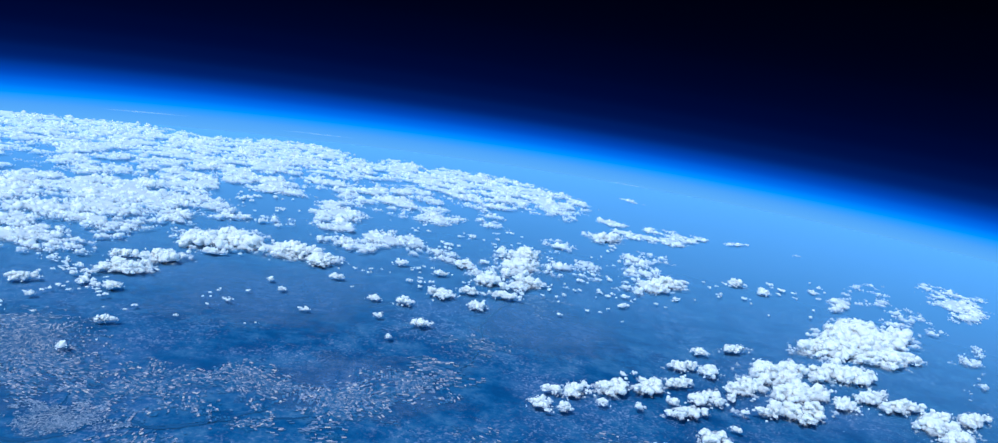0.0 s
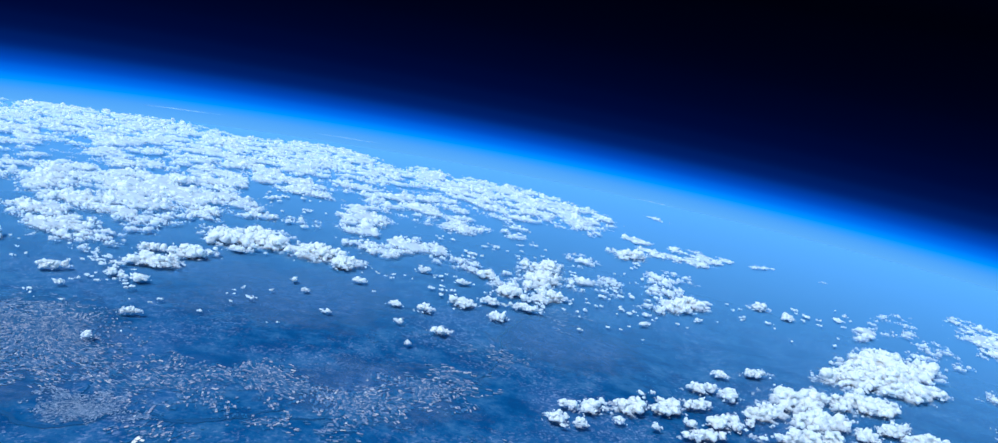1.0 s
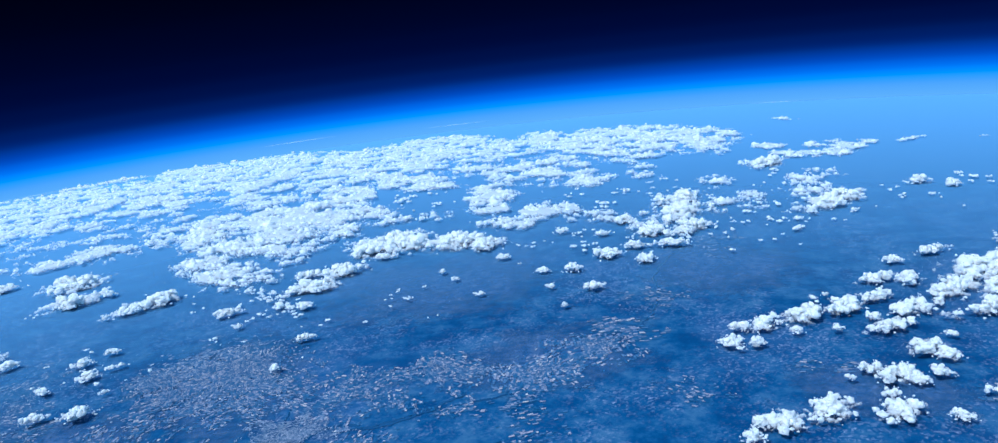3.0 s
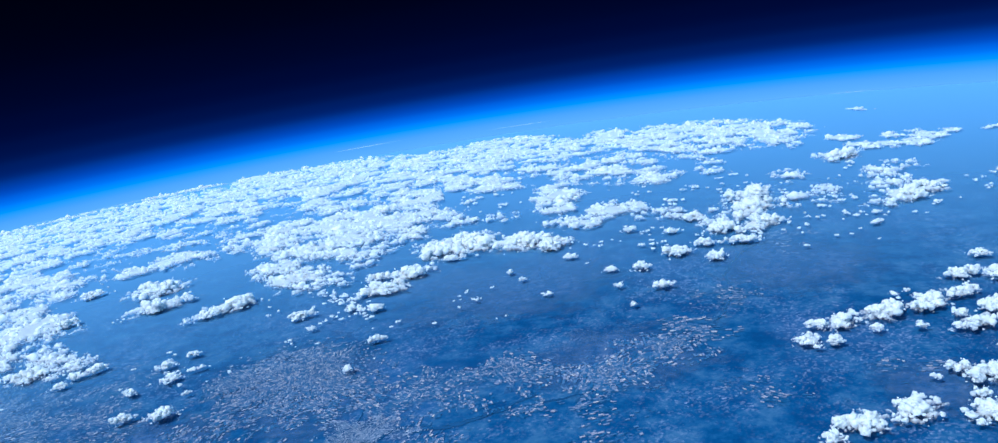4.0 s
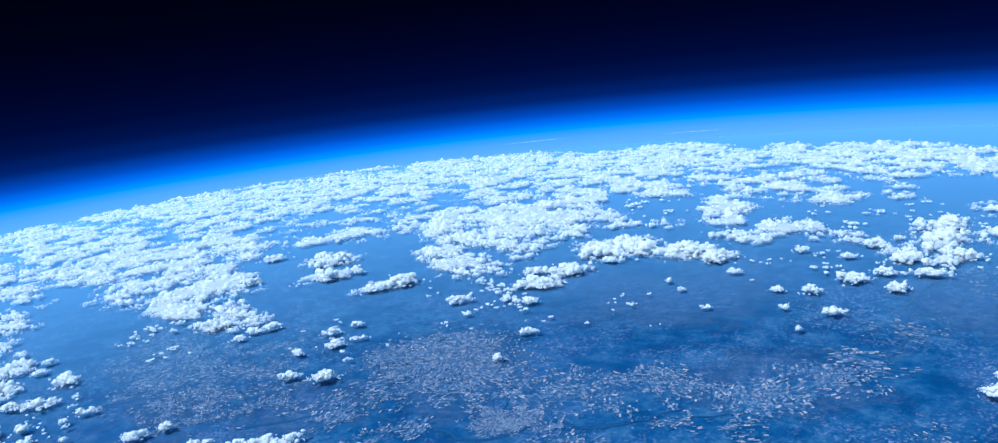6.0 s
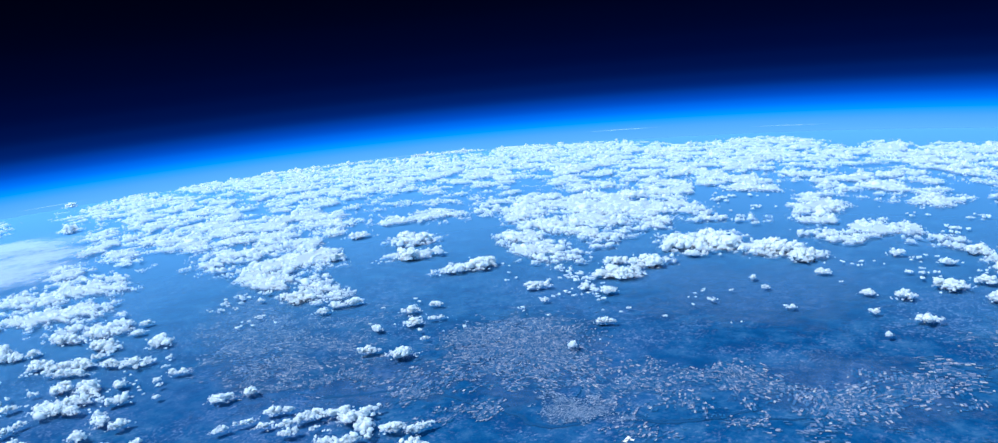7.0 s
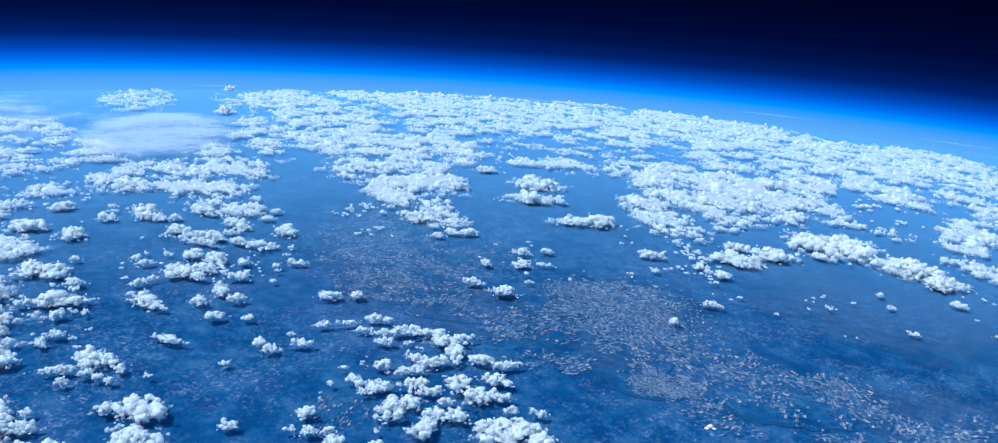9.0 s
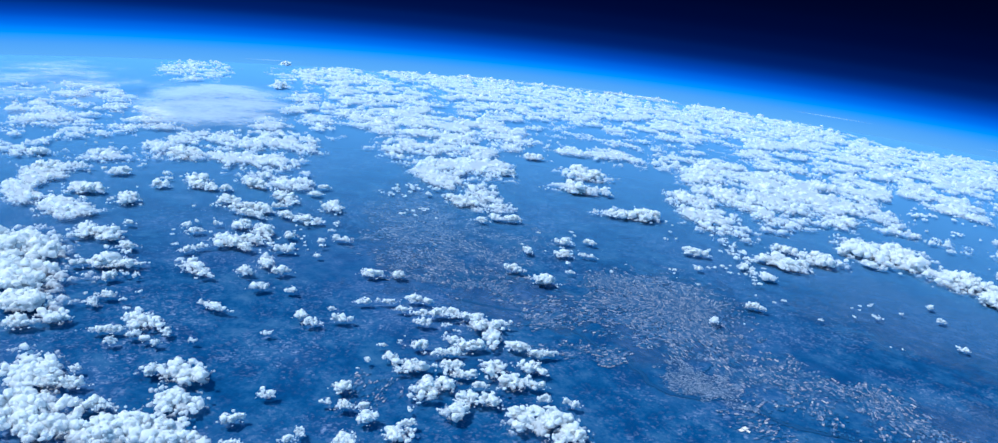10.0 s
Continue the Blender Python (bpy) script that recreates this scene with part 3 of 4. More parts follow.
farmland(-831, 666, 77, 142, 0.25, 0.6)
farmland(-698, 570, 59, 62, 0.25, 0.6)
farmland(-748, 741, 59, 57, 0.25, 0.6)
farmland(-231, 671, 60, 40, 0.20, 0.8)
farmland(-884, 666, 59, 220, 0.35, 0.6)
farmland(-673, 620, 56, 90, 0.30, 0.6)
farmland(-526, 599, 59, 44, 0.35, 0.7)
farmland(-503, 350, 22, 32, 0.35, 0.6)
farmland(-228, 727, 61, 33, 0.40, 0.9)
farmland(-295, 702, 45, 43, 0.30, 0.9)
farmland(-753, 621, 99, 95, 0.25, 0.65)
farmland(-442, 742, 35, 103, 0.40, 0.7)
town(-346, 612, 36, 28, 0.50)
town(-295, 611, 21, 13, 0.40)
town(-346, 634, 39, 30, 0.30)
town(-349, 623, 38, 34, 0.35)
river("river", "winding dark blue river through the farmed valley", 5.2, (-613, 532), (-555, 570), (-533, 584), (-488, 592), (-439, 586), (-390, 581), (-373, 573), (-348, 574), (-327, 593), (-309, 619), (-290, 628), (-268, 620), (-248, 626), (-226, 642), (-206, 661), (-186, 683))
river("river", "winding dark blue river through the farmed valley", 2.2, (-341, 582), (-343, 607), (-353, 631), (-360, 662))
river("river", "winding dark blue river through the farmed valley", 3.0, (-293, 612), (-242, 633), (-203, 654), (-163, 670), (-117, 693), (-77, 729), (-48, 767), (-19, 816), (1, 880), (9, 942), (5, 1001), (19, 1066), (52, 1138))
farmland(-508, 579, 22, 11, 0.50, 0.6)
farmland(-459, 571, 20, 10, 0.50, 0.6)
farmland(-418, 569, 14, 10, 0.50, 0.6)
farmland(-567, 597, 36, 11, 0.50, 0.6)
farmland(-634, 578, 45, 23, 0.40, 0.6)
farmland(-682, 540, 11, 16, 0.60, 0.6)
farmland(-574, 739, 24, 29, 0.60, 0.6)
farmland(-236, 754, 32, 22, 0.45, 0.7)
farmland(-194, 732, 37, 19, 0.50, 0.7)
farmland(-320, 749, 14, 21, 0.50, 0.7)
farmland(-560, 733, 28, 33, 0.50, 0.65)
farmland(-529, 769, 36, 56, 0.45, 0.65)
farmland(-116, 735, 37, 20, 0.60, 0.8)
farmland(-62, 791, 32, 25, 0.50, 0.8)
farmland(-225, 739, 24, 16, 0.45, 0.7)
farmland(95, 1150, 34, 65, 0.30, 0.7)
farmland(-856, 684, 65, 89, 0.35, 0.6)
farmland(-372, 719, 25, 35, 0.35, 0.7)
farmland(-190, 651, 22, 10, 0.50, 0.7)
farmland(29, 682, 37, 27, 0.25, 0.7)
tagged(plots("quarry", -273, 580, 7, 5, 1.2, 5.0, 4.0, QUARRY, 99), "bright sandy open quarry near the river", "quarry")

# clouds
cloud(76, 771, 12.5, 10.2, 7.1, 0.46)
cloud(102, 769, 7.6, 11.0, 6.1)
cloud(85, 756, 4.8, 2.3, 2.8)
cloud(91, 809, 10.8, 7.9, 6.9)
cloud(116, 817, 16.1, 19.7, 8.0, 0.53)
cloud(161, 837, 18.8, 22.3, 8.6, 0.61)
cloud(146, 794, 6.4, 4.3, 4.9)
cloud(181, 889, 5.5, 3.1, 3.2)
cloud(195, 898, 3.2, 3.5, 2.9)
cloud(208, 861, 19.4, 23.8, 8.8, 0.68)
cloud(187, 800, 5.1, 6.4, 4.7)
cloud(263, 946, 17.0, 14.7, 8.7, 0.78)
cloud(249, 887, 14.5, 13.5, 8.0, 0.75)
cloud(239, 801, 18.5, 16.1, 8.5, 0.72)
cloud(228, 826, 7.5, 9.3, 6.4)
cloud(270, 851, 14.1, 23.9, 7.8, 0.78)
cloud(299, 943, 12.0, 20.3, 7.8)
cloud(301, 1012, 12.7, 8.1, 7.2)
cloud(395, 978, 41.0, 47.4, 13.6, 0.99)
cloud(340, 910, 25.3, 29.3, 10.3, 0.90)
cloud(403, 910, 36.3, 35.9, 12.5, 1.00)
cloud(361, 846, 40.3, 17.3, 13.0, 0.94)
cloud(386, 838, 16.1, 15.4, 8.3, 0.98)
cloud(487, 1012, 31.8, 40.0, 12.1, 1.00)
cloud(521, 1013, 19.5, 33.1, 9.9, 1.00)
cloud(600, 1226, 52.3, 88.9, 17.0, 1.00)
cloud(637, 1214, 50.2, 75.2, 16.7, 1.00)
cloud(531, 1120, 42.3, 45.8, 14.6, 1.00)
cloud(606, 1122, 43.5, 48.1, 15.0, 1.00)
cloud(517, 1143, 29.9, 24.1, 12.3, 1.00)
cloud(479, 1103, 20.4, 10.2, 8.0, 1.00)
cloud(457, 901, 14.8, 21.0, 8.4)
cloud(505, 941, 18.3, 22.5, 9.3, 1.00)
cloud(534, 922, 22.9, 21.5, 10.2, 1.00)
cloud(562, 888, 22.6, 38.5, 10.1, 1.00)
cloud(572, 856, 17.7, 28.9, 9.1, 1.00)
cloud(626, 921, 17.2, 29.2, 9.3, 1.00)
cloud(357, 1047, 21.8, 10.3, 8.7, 0.93)
cloud(287, 846, 9.4, 9.6, 6.9)
cloud(306, 867, 5.6, 9.5, 5.1)
streaks(1049, 1725, 63, 151, 1.50, 0.95)
streaks(1002, 1587, 47, 108, 1.50, 0.90)
streaks(1058, 1846, 37, 58, 1.50, 0.70)
bank(780, 1576, 44, 170, 1.50, 0.55)
bank(770, 1406, 34, 109, 1.50, 0.60)
bank(812, 1373, 23, 76, 1.50, 0.40)
bank(671, 1450, 21, 75, 1.47, 0.75)
bank(799, 1222, 20, 94, 1.50, 0.50)
bank(717, 1070, 14, 71, 1.50, 0.70)
scatter(505, 1403, 85, 139, 16)
scatter(614, 1447, 42, 184, 10)
cloud(477, 1470, 18.2, 18.7, 11.4)
cloud(520, 1433, 12.8, 12.7, 8.2)
streaks(618, 1994, 38, 49, 1.50, 0.80)
streaks(772, 1939, 13, 29, 1.50, 0.60)
cloud(56, 1416, 36.0, 47.2, 14.2, 0.74)
cloud(52, 1307, 35.6, 48.4, 13.6, 0.67)
cloud(62, 1215, 33.2, 28.8, 12.8, 0.63)
cloud(314, 1352, 35.3, 41.1, 13.9, 0.97)
bank(299, 1495, 57, 141, 1.01, 0.80)
bank(264, 1316, 37, 55, 0.89, 0.85)
bank(129, 1342, 22, 62, 0.76, 0.60)
bank(191, 1404, 34, 105, 0.85, 0.45)
bank(141, 1543, 27, 64, 0.88, 0.60)
cloud(258, 1728, 32.3, 32.3, 15.0, 1.00)
streaks(436, 1859, 87, 80, 1.36, 0.90)
scatter(275, 1420, 170, 251, 40)
cloud(98, 609, 17.4, 14.2, 7.7, 0.21)
cloud(74, 587, 8.4, 9.1, 5.7)
cloud(142, 628, 16.7, 18.9, 7.6, 0.28)
cloud(196, 628, 14.0, 17.5, 7.0, 0.38)
cloud(198, 655, 6.3, 6.5, 5.5)
cloud(214, 693, 14.4, 16.0, 7.3, 0.37)
cloud(227, 680, 9.7, 6.4, 6.3)
cloud(195, 705, 9.9, 6.7, 6.4)
cloud(252, 696, 8.7, 7.0, 6.2)
cloud(253, 749, 16.2, 14.9, 7.9, 0.41)
cloud(269, 730, 10.4, 10.6, 6.7)
cloud(288, 780, 5.9, 3.6, 4.0)
cloud(294, 662, 14.4, 7.3, 7.3, 0.54)
cloud(240, 617, 8.5, 5.8, 5.9)
cloud(306, 630, 16.0, 21.8, 7.6, 0.58)
cloud(277, 596, 9.1, 3.8, 5.2)
cloud(172, 687, 4.5, 2.8, 3.6)
cloud(-73, 960, 14.2, 10.1, 8.1)
cloud(-105, 1037, 12.5, 12.1, 8.1)
cloud(-57, 1099, 18.9, 17.9, 9.6)
cloud(-5, 1066, 11.9, 15.5, 8.1)
cloud(-18, 1134, 19.4, 10.8, 8.9)
cloud(34, 1132, 24.2, 10.7, 8.9)
cloud(4, 1209, 22.6, 30.8, 10.7)
cloud(-72, 1214, 12.4, 8.6, 6.7)
cloud(-140, 1239, 10.5, 9.0, 6.8)
cloud(-40, 1288, 16.4, 17.2, 9.9)
cloud(-105, 896, 4.7, 4.1, 4.2)
cloud(-130, 967, 5.9, 4.7, 4.5)
cloud(-146, 1036, 10.7, 5.3, 4.7)
bank(-10, 1276, 34, 75, -0.06, 0.55)
bank(-176, 1396, 57, 68, -0.14, 0.90)
bank(-98, 1324, 47, 46, -0.10, 0.65)
bank(-263, 1773, 101, 182, -0.22, 0.75)
bank(-115, 1684, 53, 116, -0.16, 0.65)
bank(-177, 1952, 108, 110, -0.22, 0.75)
bank(2, 1762, 46, 109, -0.14, 0.60)
scatter(-46, 1545, 119, 223, 50)
bank(-66, 2331, 232, 357, -0.28, 0.95)
bank(-307, 2535, 90, 303, -0.40, 0.90)
bank(152, 2247, 113, 229, -0.20, 0.90)
bank(176, 1979, 42, 75, -0.13, 0.70)
streaks(296, 1990, 41, 53, -0.10, 0.95)
streaks(436, 1954, 63, 82, -0.07, 0.95)
bank(247, 1738, 42, 86, -0.07, 0.75)
streaks(332, 1843, 62, 53, -0.07, 0.85)
bank(130, 1579, 28, 51, -0.07, 0.50)
bank(122, 1363, 25, 32, -0.04, 0.55)
bank(189, 1423, 30, 66, -0.03, 0.55)
scatter(141, 1347, 82, 207, 30)
streaks(453, 2644, 44, 58, -0.23, 0.60)
cloud(-463, 1215, 33.1, 48.4, 13.1)
cloud(-412, 1236, 44.4, 61.7, 15.3)
cloud(-317, 1215, 48.3, 42.0, 15.8)
cloud(-258, 1186, 31.0, 29.1, 12.4)
cloud(-461, 1089, 33.4, 27.2, 12.7)
cloud(-477, 1023, 29.0, 25.7, 11.6)
cloud(-501, 1006, 19.2, 10.6, 8.8)
cloud(-517, 1079, 20.3, 10.1, 7.9)
bank(-821, 1429, 96, 208, -0.40, 1.00)
bank(-702, 1524, 129, 180, -0.35, 1.00)
bank(-676, 1325, 77, 118, -0.33, 0.95)
bank(-740, 1183, 54, 126, -0.36, 0.85)
bank(-639, 1109, 56, 97, -0.31, 0.92)
bank(-600, 1187, 37, 55, -0.29, 0.80)
bank(-564, 1339, 41, 113, -0.28, 0.80)
bank(-697, 1746, 61, 122, -0.37, 0.95)
bank(-904, 1768, 102, 149, -0.46, 0.80)
bank(-1033, 1562, 56, 195, -0.51, 0.70)
cloud(-568, 930, 16.8, 10.1, 8.6)
cloud(-501, 949, 9.2, 7.0, 6.0)
cloud(-466, 938, 16.2, 8.0, 7.1)
cloud(-529, 879, 6.2, 5.1, 4.7)
cloud(-412, 829, 12.1, 5.4, 5.4)
cloud(-414, 1153, 20.7, 8.7, 6.7)
cloud(-297, 1058, 4.7, 6.6, 4.2)
cloud(-269, 1021, 4.5, 6.2, 4.0)
cloud(-215, 1110, 9.6, 7.6, 6.3)
cloud(-416, 746, 5.2, 6.9, 4.8)
bank(-650, 1930, 58, 162, -0.38, 0.95)
bank(-511, 1799, 84, 110, -0.31, 0.90)
bank(-312, 1527, 42, 153, -0.20, 0.97)
bank(-228, 1320, 44, 47, -0.15, 0.90)
bank(-296, 1347, 23, 40, -0.17, 0.60)
bank(-494, 1441, 38, 94, -0.26, 0.70)
bank(-391, 1443, 37, 60, -0.22, 0.55)
scatter(-442, 1590, 95, 228, 40)
bank(-351, 1946, 95, 173, -0.28, 0.65)
bank(-686, 2617, 188, 449, -0.59, 0.95)
bank(-917, 2355, 361, 553, -0.60, 0.85)
bank(-1345, 2570, 334, 900, -0.60, 0.85)
bank(-1815, 2902, 136, 715, -0.60, 0.90)
bank(-438, 2346, 105, 248, -0.39, 0.85)
bank(-485, 1955, 164, 120, -0.32, 0.60)
bank(-1878, 2260, 391, 900, -0.60, 0.78)
bank(-2055, 1936, 253, 900, -0.60, 0.78)
bank(-1480, 2199, 118, 491, -0.60, 0.85)
bank(-1054, 1328, 72, 104, -0.51, 0.70)
bank(-1038, 1489, 47, 161, -0.50, 0.65)
bank(-1166, 1480, 80, 66, -0.58, 0.50)
bank(-1358, 1250, 147, 151, -0.60, 0.90)
bank(-1139, 1277, 34, 59, -0.57, 0.85)
cloud(-958, 1128, 43.9, 44.4, 15.9)
cloud(-879, 1023, 48.2, 23.3, 16.2)
cloud(-725, 1000, 33.7, 26.0, 13.0)
cloud(-749, 958, 25.8, 12.1, 9.4)
cloud(-1106, 1136, 26.5, 16.4, 10.2)
bank(-1119, 978, 66, 152, -0.60, 1.00)
bank(-1094, 886, 40, 132, -0.60, 1.00)
bank(-958, 862, 35, 67, -0.53, 0.65)
cloud(-933, 775, 15.4, 8.6, 6.7)
cloud(-895, 775, 25.3, 19.1, 11.1)
cloud(-803, 774, 23.8, 8.9, 7.5)
cloud(-811, 738, 11.2, 5.8, 4.9)
cloud(-1021, 979, 17.8, 13.5, 9.2)
scatter(-915, 806, 59, 99, 24)
cloud(-680, 708, 5.9, 6.3, 5.3)
streaks(-1489, 590, 42, 71, -1.11, 0.60)
cloud(-2204, 1136, 27.1, 41.6, 17.7)
cloud(-3555, 1858, 24.8, 42.2, 17.8)
bank(-2709, 1677, 122, 783, -1.50, 0.65)
bank(-1830, 1293, 122, 312, -0.99, 0.80)
bank(-1620, 1104, 64, 216, -0.87, 0.95)
bank(-1780, 1106, 80, 321, -1.02, 0.60)
bank(-1297, 594, 67, 145, -0.93, 0.80)
bank(-1182, 606, 57, 119, -0.82, 0.80)
bank(-1438, 750, 75, 198, -0.92, 0.75)
bank(-1689, 966, 59, 259, -1.00, 0.65)
cloud(-1107, 530, 24.0, 14.1, 10.8, -0.83)
bank(-1389, 537, 35, 101, -1.08, 0.70)
cloud(-1024, 537, 18.8, 19.7, 9.8, -0.75)
cloud(-952, 574, 13.3, 22.4, 8.6)
cloud(-1051, 616, 10.3, 6.9, 5.4)
cloud(-1022, 587, 11.0, 6.5, 5.2)
cloud(-989, 510, 9.5, 5.9, 5.0)
cloud(-991, 477, 20.7, 11.7, 9.9, -0.79)
cloud(-939, 499, 27.4, 9.6, 8.4, -0.71)
cloud(-1029, 458, 19.3, 15.6, 9.8, -0.84)
cloud(-901, 524, 9.8, 6.6, 5.9)
cloud(-1102, 482, 12.2, 8.5, 6.6)
cloud(-1163, 464, 15.9, 23.6, 9.7)
cloud(-1114, 462, 10.2, 8.5, 6.6)
cloud(-971, 457, 23.0, 8.4, 7.2, -0.79)
cloud(-824, 513, 10.9, 5.9, 5.6)
cloud(-929, 427, 10.6, 17.2, 7.7)
cloud(-895, 439, 12.9, 20.9, 8.0)
cloud(-870, 414, 25.1, 8.2, 7.8, -0.75)
cloud(-823, 433, 12.1, 7.7, 7.6)
cloud(-886, 382, 13.4, 19.6, 8.0)
cloud(-859, 393, 16.4, 11.6, 8.5, -0.77)
cloud(-794, 394, 10.1, 17.1, 7.0)
cloud(-760, 395, 10.5, 6.8, 7.0)
cloud(-874, 334, 8.1, 5.5, 5.4)
cloud(-878, 350, 9.0, 4.5, 4.4)
cloud(-958, 366, 7.0, 5.1, 4.6)
cloud(-934, 369, 10.4, 6.2, 5.7)
cloud(-780, 362, 9.1, 10.9, 6.7)
cloud(-732, 356, 10.8, 6.2, 6.9)
cloud(-812, 318, 15.3, 18.0, 8.0, -0.84)
cloud(-865, 461, 8.5, 7.2, 6.7)
cloud(-830, 486, 5.0, 4.6, 4.4)
cloud(-706, 296, 13.7, 5.6, 6.6, -0.77)
cloud(-788, 457, 4.7, 3.2, 3.2)
cloud(-707, 380, 5.0, 4.5, 4.6)
scatter(-911, 420, 85, 180, 40)
scatter(-639, 734, 66, 128, 14)
cloud(-640, 644, 12.7, 7.4, 7.4)
cloud(-594, 651, 17.8, 9.9, 8.5, -0.24)
cloud(-685, 782, 11.6, 9.6, 7.9)
cloud(-649, 745, 11.9, 7.3, 6.8)
cloud(-631, 770, 10.3, 4.9, 4.5)
cloud(-686, 712, 5.1, 4.8, 4.5)
cloud(-667, 815, 10.8, 5.4, 4.7)
cloud(-599, 704, 5.6, 3.2, 3.2)
cloud(-708, 481, 12.8, 10.2, 7.4)
cloud(-690, 505, 7.5, 7.3, 6.4)
cloud(-645, 430, 8.3, 4.1, 4.7)
cloud(-645, 359, 7.3, 5.7, 5.9)
cloud(-626, 360, 8.5, 5.3, 6.1)
cloud(-619, 389, 8.6, 5.4, 6.2)
cloud(-646, 393, 3.4, 3.6, 3.2)
cloud(-624, 480, 8.4, 5.0, 5.8)
cloud(-633, 453, 10.4, 3.3, 3.8)
cloud(-610, 454, 10.2, 3.1, 3.7)
cloud(-572, 454, 8.6, 5.4, 6.1)
cloud(-581, 481, 23.7, 6.3, 7.5, 0.18)
cloud(-611, 491, 7.0, 4.1, 4.8)
cloud(-560, 503, 16.9, 4.7, 5.6, 0.22)
cloud(-534, 507, 19.9, 11.1, 8.5, 0.25)
cloud(-510, 494, 8.4, 13.6, 6.0)
cloud(-505, 466, 18.9, 6.1, 7.9, 0.22)
cloud(-524, 457, 8.2, 5.0, 6.0)
cloud(-532, 421, 11.2, 4.6, 6.1, 0.13)
cloud(-480, 503, 10.8, 8.7, 6.5)
cloud(-457, 514, 12.5, 4.0, 5.3, 0.33)
cloud(-529, 385, 7.2, 4.6, 5.6)
cloud(-505, 391, 13.1, 8.4, 6.8, 0.11)
cloud(-503, 377, 4.1, 3.1, 4.0)
cloud(-487, 421, 11.9, 7.5, 6.6, 0.17)
cloud(-466, 422, 11.7, 4.9, 6.5, 0.19)
cloud(-461, 452, 10.8, 12.5, 6.3, 0.24)
cloud(-445, 482, 10.3, 6.7, 6.3)
cloud(-432, 450, 14.6, 11.3, 7.1, 0.26)
cloud(-417, 466, 8.8, 4.1, 5.9)
cloud(-431, 489, 4.8, 4.1, 4.6)
cloud(-465, 386, 17.1, 11.5, 7.6, 0.14)
cloud(-454, 372, 8.3, 3.7, 5.7)
cloud(-444, 423, 7.5, 3.4, 5.0)
cloud(-433, 399, 9.5, 7.8, 5.9)
cloud(-421, 414, 7.8, 9.2, 5.6)
cloud(-423, 377, 10.9, 10.2, 6.2, 0.16)
cloud(-508, 433, 18.4, 3.9, 5.2, 0.17)
cloud(-553, 392, 4.9, 2.0, 2.6)
cloud(-374, 423, 23.3, 18.6, 8.9, 0.29)
cloud(-343, 431, 16.0, 12.1, 7.3, 0.34)
cloud(-397, 455, 5.7, 3.3, 4.9)
cloud(-377, 471, 6.8, 3.3, 4.9)
cloud(-505, 320, 7.9, 8.2, 5.6)
cloud(-478, 306, 9.8, 3.6, 5.6, -0.01)
cloud(-453, 311, 7.4, 7.3, 5.4)
cloud(-470, 319, 4.9, 3.0, 4.8)
cloud(-433, 281, 8.1, 11.0, 5.5)
cloud(-422, 320, 10.3, 11.1, 6.0, 0.07)
cloud(-430, 334, 6.3, 2.9, 4.7)
cloud(-461, 247, 6.2, 3.4, 5.1)
cloud(-465, 259, 3.1, 5.3, 3.2)
cloud(-492, 297, 3.8, 2.1, 3.2)
scatter(-490, 419, 87, 92, 40)
cloud(-964, 181, 38.4, 65.3, 12.9, -0.35)
cloud(-872, 164, 43.0, 48.2, 13.5, -0.38)
cloud(-802, 154, 40.0, 20.7, 12.7, -0.39)
cloud(-759, 162, 13.9, 13.2, 7.4, -0.39)
cloud(-760, 135, 17.3, 9.3, 8.0, -0.42)
cloud(-660, 124, 21.6, 32.5, 8.6, -0.44)
cloud(-608, 105, 29.0, 27.5, 10.1, -0.47)
cloud(-628, 137, 14.9, 7.0, 7.2, -0.41)
cloud(-568, 110, 27.6, 14.6, 9.8, -0.46)
cloud(-537, 139, 32.2, 13.1, 10.8, -0.38)
cloud(-533, 165, 29.6, 18.5, 10.2, -0.32)
cloud(-502, 177, 20.8, 11.8, 8.3, -0.28)
cloud(-555, 200, 16.8, 18.6, 7.5, -0.25)
cloud(-595, 221, 16.6, 17.3, 7.5, -0.23)
cloud(-612, 202, 10.2, 6.5, 6.2)
cloud(-581, 151, 11.3, 8.9, 6.4, -0.37)
cloud(-649, 151, 4.9, 3.2, 4.3)
cloud(-712, 224, 11.4, 18.8, 6.8)
cloud(-697, 236, 6.6, 10.2, 5.8)
cloud(-677, 237, 4.5, 5.2, 4.3)
cloud(-687, 211, 6.5, 4.3, 5.4)
cloud(-672, 217, 5.1, 3.5, 4.5)
cloud(-661, 221, 4.4, 3.6, 4.2)
cloud(-682, 190, 5.8, 4.2, 5.4)
cloud(-709, 193, 16.5, 4.5, 5.5, -0.32)
cloud(-784, 218, 10.8, 5.3, 5.9)
cloud(-775, 202, 5.0, 8.4, 4.6)
cloud(-832, 233, 11.4, 5.8, 6.1)
cloud(-872, 248, 27.8, 12.8, 10.6, -0.26)
cloud(-887, 221, 11.9, 5.3, 5.3)
cloud(-993, 257, 13.3, 21.9, 8.2)
cloud(-969, 274, 17.4, 20.3, 8.9, -0.24)
cloud(-916, 279, 12.4, 6.9, 6.6)
cloud(-999, 309, 6.3, 5.3, 4.7)
cloud(-528, 262, 6.1, 5.1, 5.2)
cloud(-510, 225, 7.5, 6.5, 5.4)
cloud(-630, 311, 5.1, 2.1, 2.7)
cloud(-649, 250, 3.2, 3.1, 3.0)
cloud(-479, 211, 9.2, 2.3, 3.9, -0.19)
scatter(-921, 217, 61, 165, 20)
bank(-2111, 527, 146, 240, -0.03, 0.60)
bank(-1840, 410, 90, 182, -0.13, 0.65)
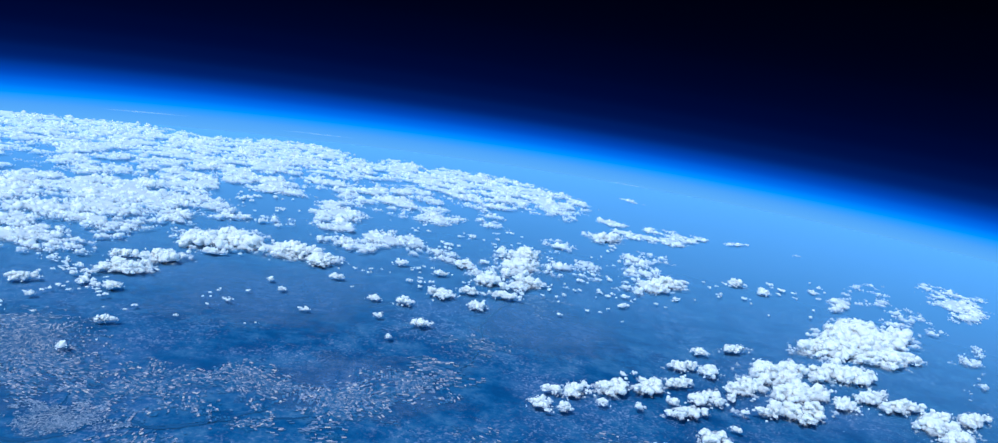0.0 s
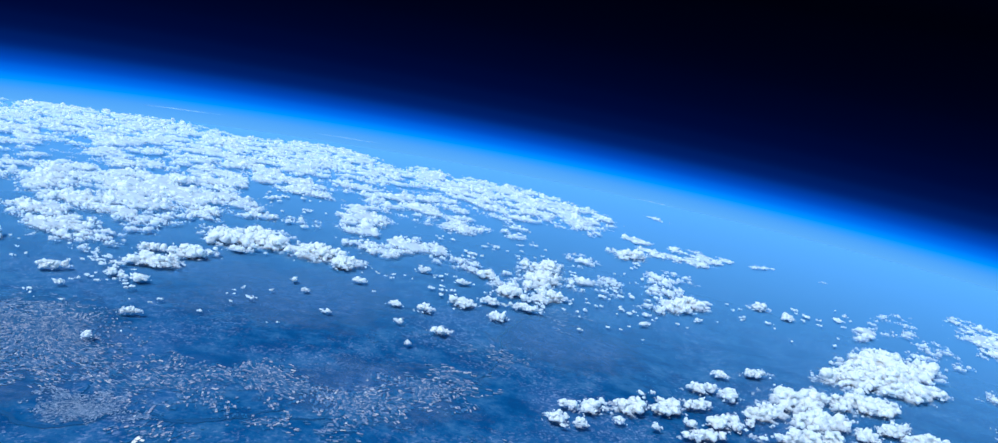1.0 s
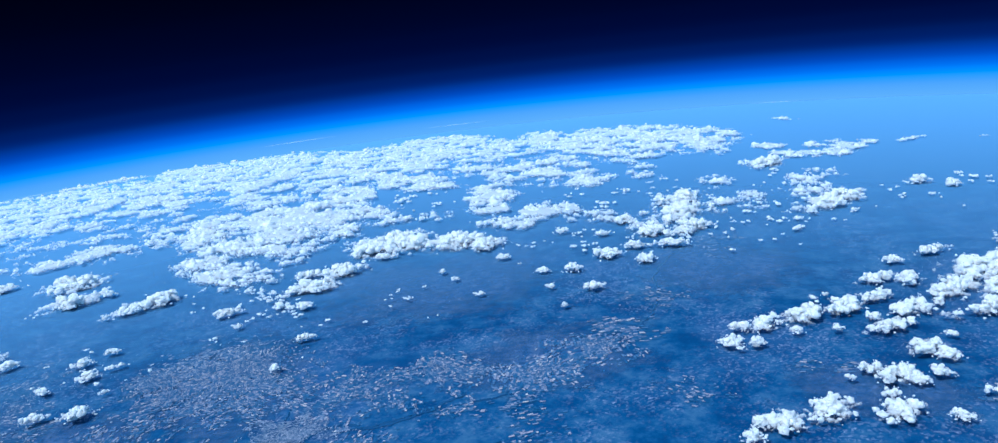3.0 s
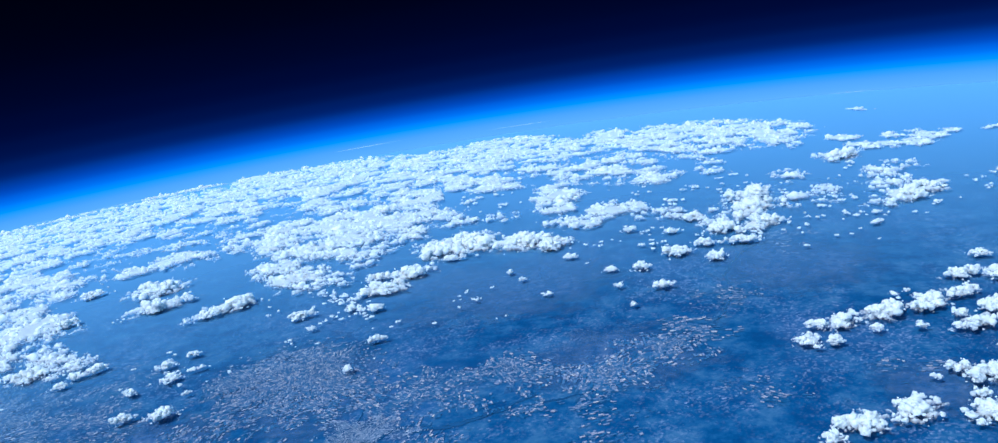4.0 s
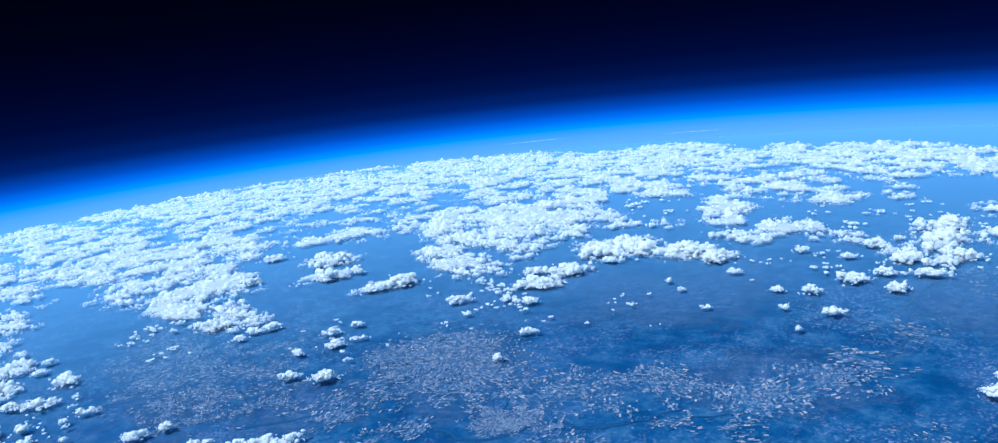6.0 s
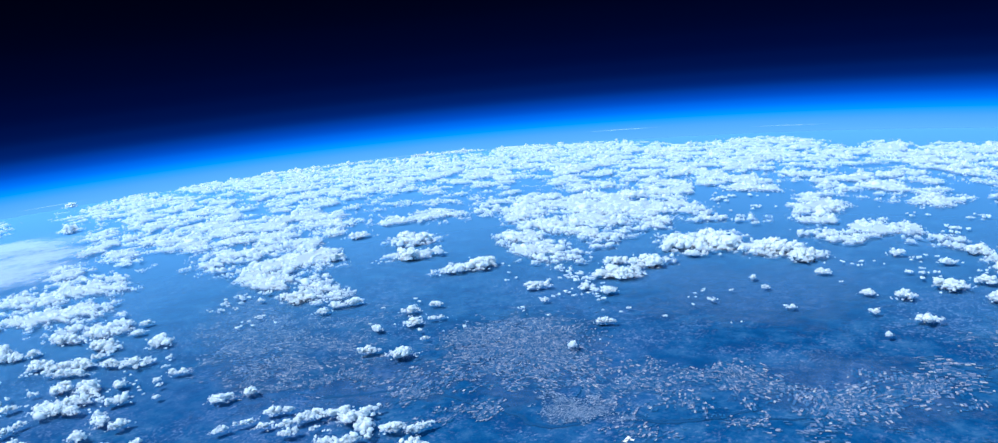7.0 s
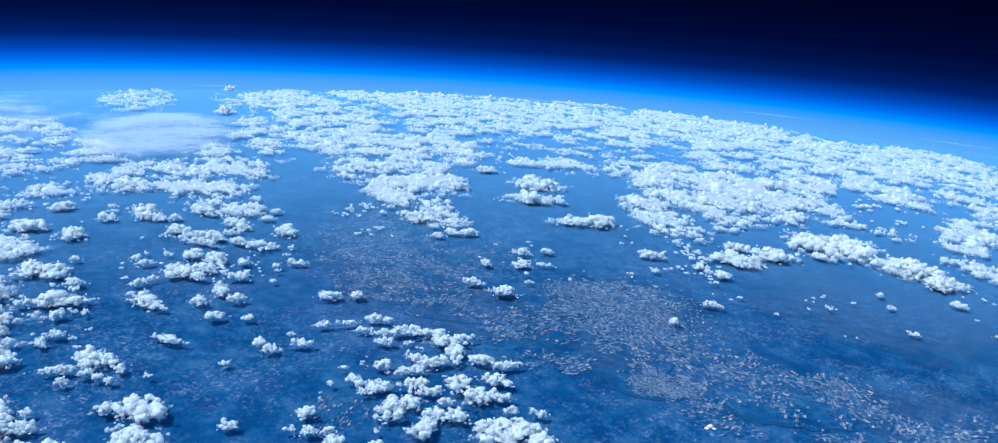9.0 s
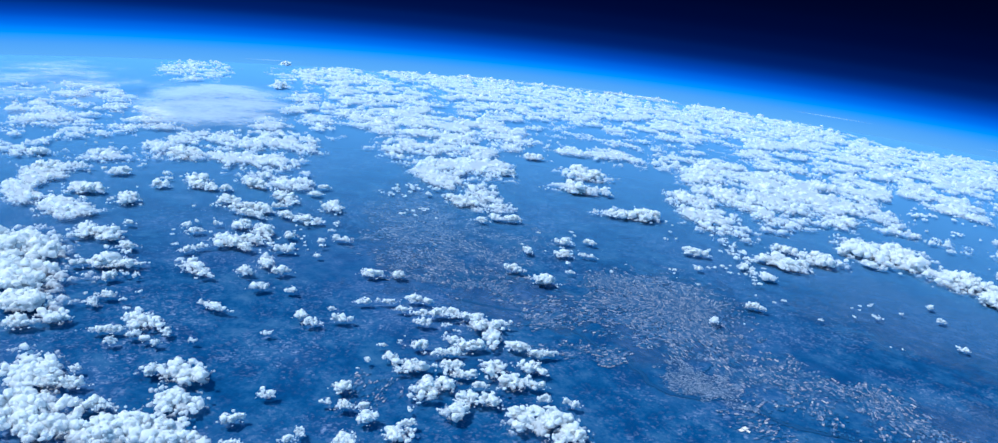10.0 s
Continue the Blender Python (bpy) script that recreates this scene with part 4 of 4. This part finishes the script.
bank(-1761, 526, 107, 160, -0.03, 0.65)
bank(-1613, 419, 68, 104, -0.13, 0.50)
bank(-1394, 479, 38, 82, -0.05, 0.85)
bank(-1371, 400, 42, 60, -0.13, 0.70)
cloud(-1342, 509, 30.3, 40.5, 13.2, -0.02)
bank(-1532, 299, 28, 116, -0.22, 0.70)
cloud(-1439, 306, 18.5, 14.4, 9.5)
cloud(-1315, 310, 34.4, 22.6, 13.6, -0.23)
bank(-1272, 275, 36, 48, -0.27, 0.90)
bank(-1189, 229, 22, 61, -0.30, 0.85)
cloud(-1177, 308, 25.9, 20.1, 11.4, -0.22)
bank(-1102, 261, 39, 52, -0.28, 0.92)
cloud(-1252, 378, 16.6, 13.8, 10.0)
cloud(-1101, 338, 17.7, 16.6, 9.6, -0.17)
cloud(-1156, 404, 13.5, 10.5, 8.1)
cloud(-1130, 455, 17.6, 12.2, 9.4)
veil(-1832, 765, 176, 395, 0.22, 0.85)
veil(-1710, 618, 74, 235, 0.08, 0.60)
bank(-2885, 1161, 129, 580, 0.72, 0.60)
bank(-1590, 586, 58, 53, 0.04, 0.70)
# two faint sheets added to imitate the pale haze near the horizon
veil(-2380, 567, 192, 679, 0.06, 0.45)
veil(-2914, 3076, 374, 523, -0.57, 0.35)
scatter(-279, 958, 93, 106, 12)
scatter(-525, 898, 75, 83, 20)
scatter(139, 1179, 125, 109, 24)
scatter(-434, 905, 77, 154, 12)
scatter(-968, 767, 67, 118, 24)
scatter(-533, 960, 65, 111, 20)
scatter(-923, 498, 82, 116, 30)
scatter(-861, 223, 58, 156, 30)
bank(-3179, 2807, 147, 340, -0.60, 0.80)
bank(-2861, 3023, 223, 187, -0.49, 0.80)
bank(-2624, 3418, 198, 441, -0.60, 0.80)
bank(-1463, 320, 54, 163, -0.22, 0.50)
bank(-1799, 470, 139, 275, -0.08, 0.60)
scatter(-1275, 362, 113, 219, 40)
scatter(-949, 703, 90, 106, 20)
scatter(-581, 1008, 93, 104, 24)
scatter(-129, 1150, 104, 105, 30)
bank(-2332, 1462, 276, 563, -1.50, 0.75)
bank(-1702, 1125, 109, 277, -0.93, 0.85)
bank(-1500, 1138, 134, 220, -0.74, 0.90)
bank(-1171, 938, 110, 137, -0.57, 0.95)
bank(-1357, 1224, 114, 170, -0.59, 0.80)
bank(-1760, 1009, 82, 354, -1.05, 0.70)
bank(-890, 816, 44, 76, -0.41, 0.60)
bank(-2518, 2091, 394, 763, -1.50, 0.75)
bank(-1451, 661, 69, 122, -1.01, 0.60)
cirrus(-844, 3603, 41, 163, 70, 13)
cirrus(-1525, 3371, 61, 178, 70, 24)
cirrus(-1538, 3365, 61, 148, 70, 25)
cirrus(-3305, 1664, 31, 133, 70, 63)
cirrus(587, 3653, 14, 104, 70, -9)

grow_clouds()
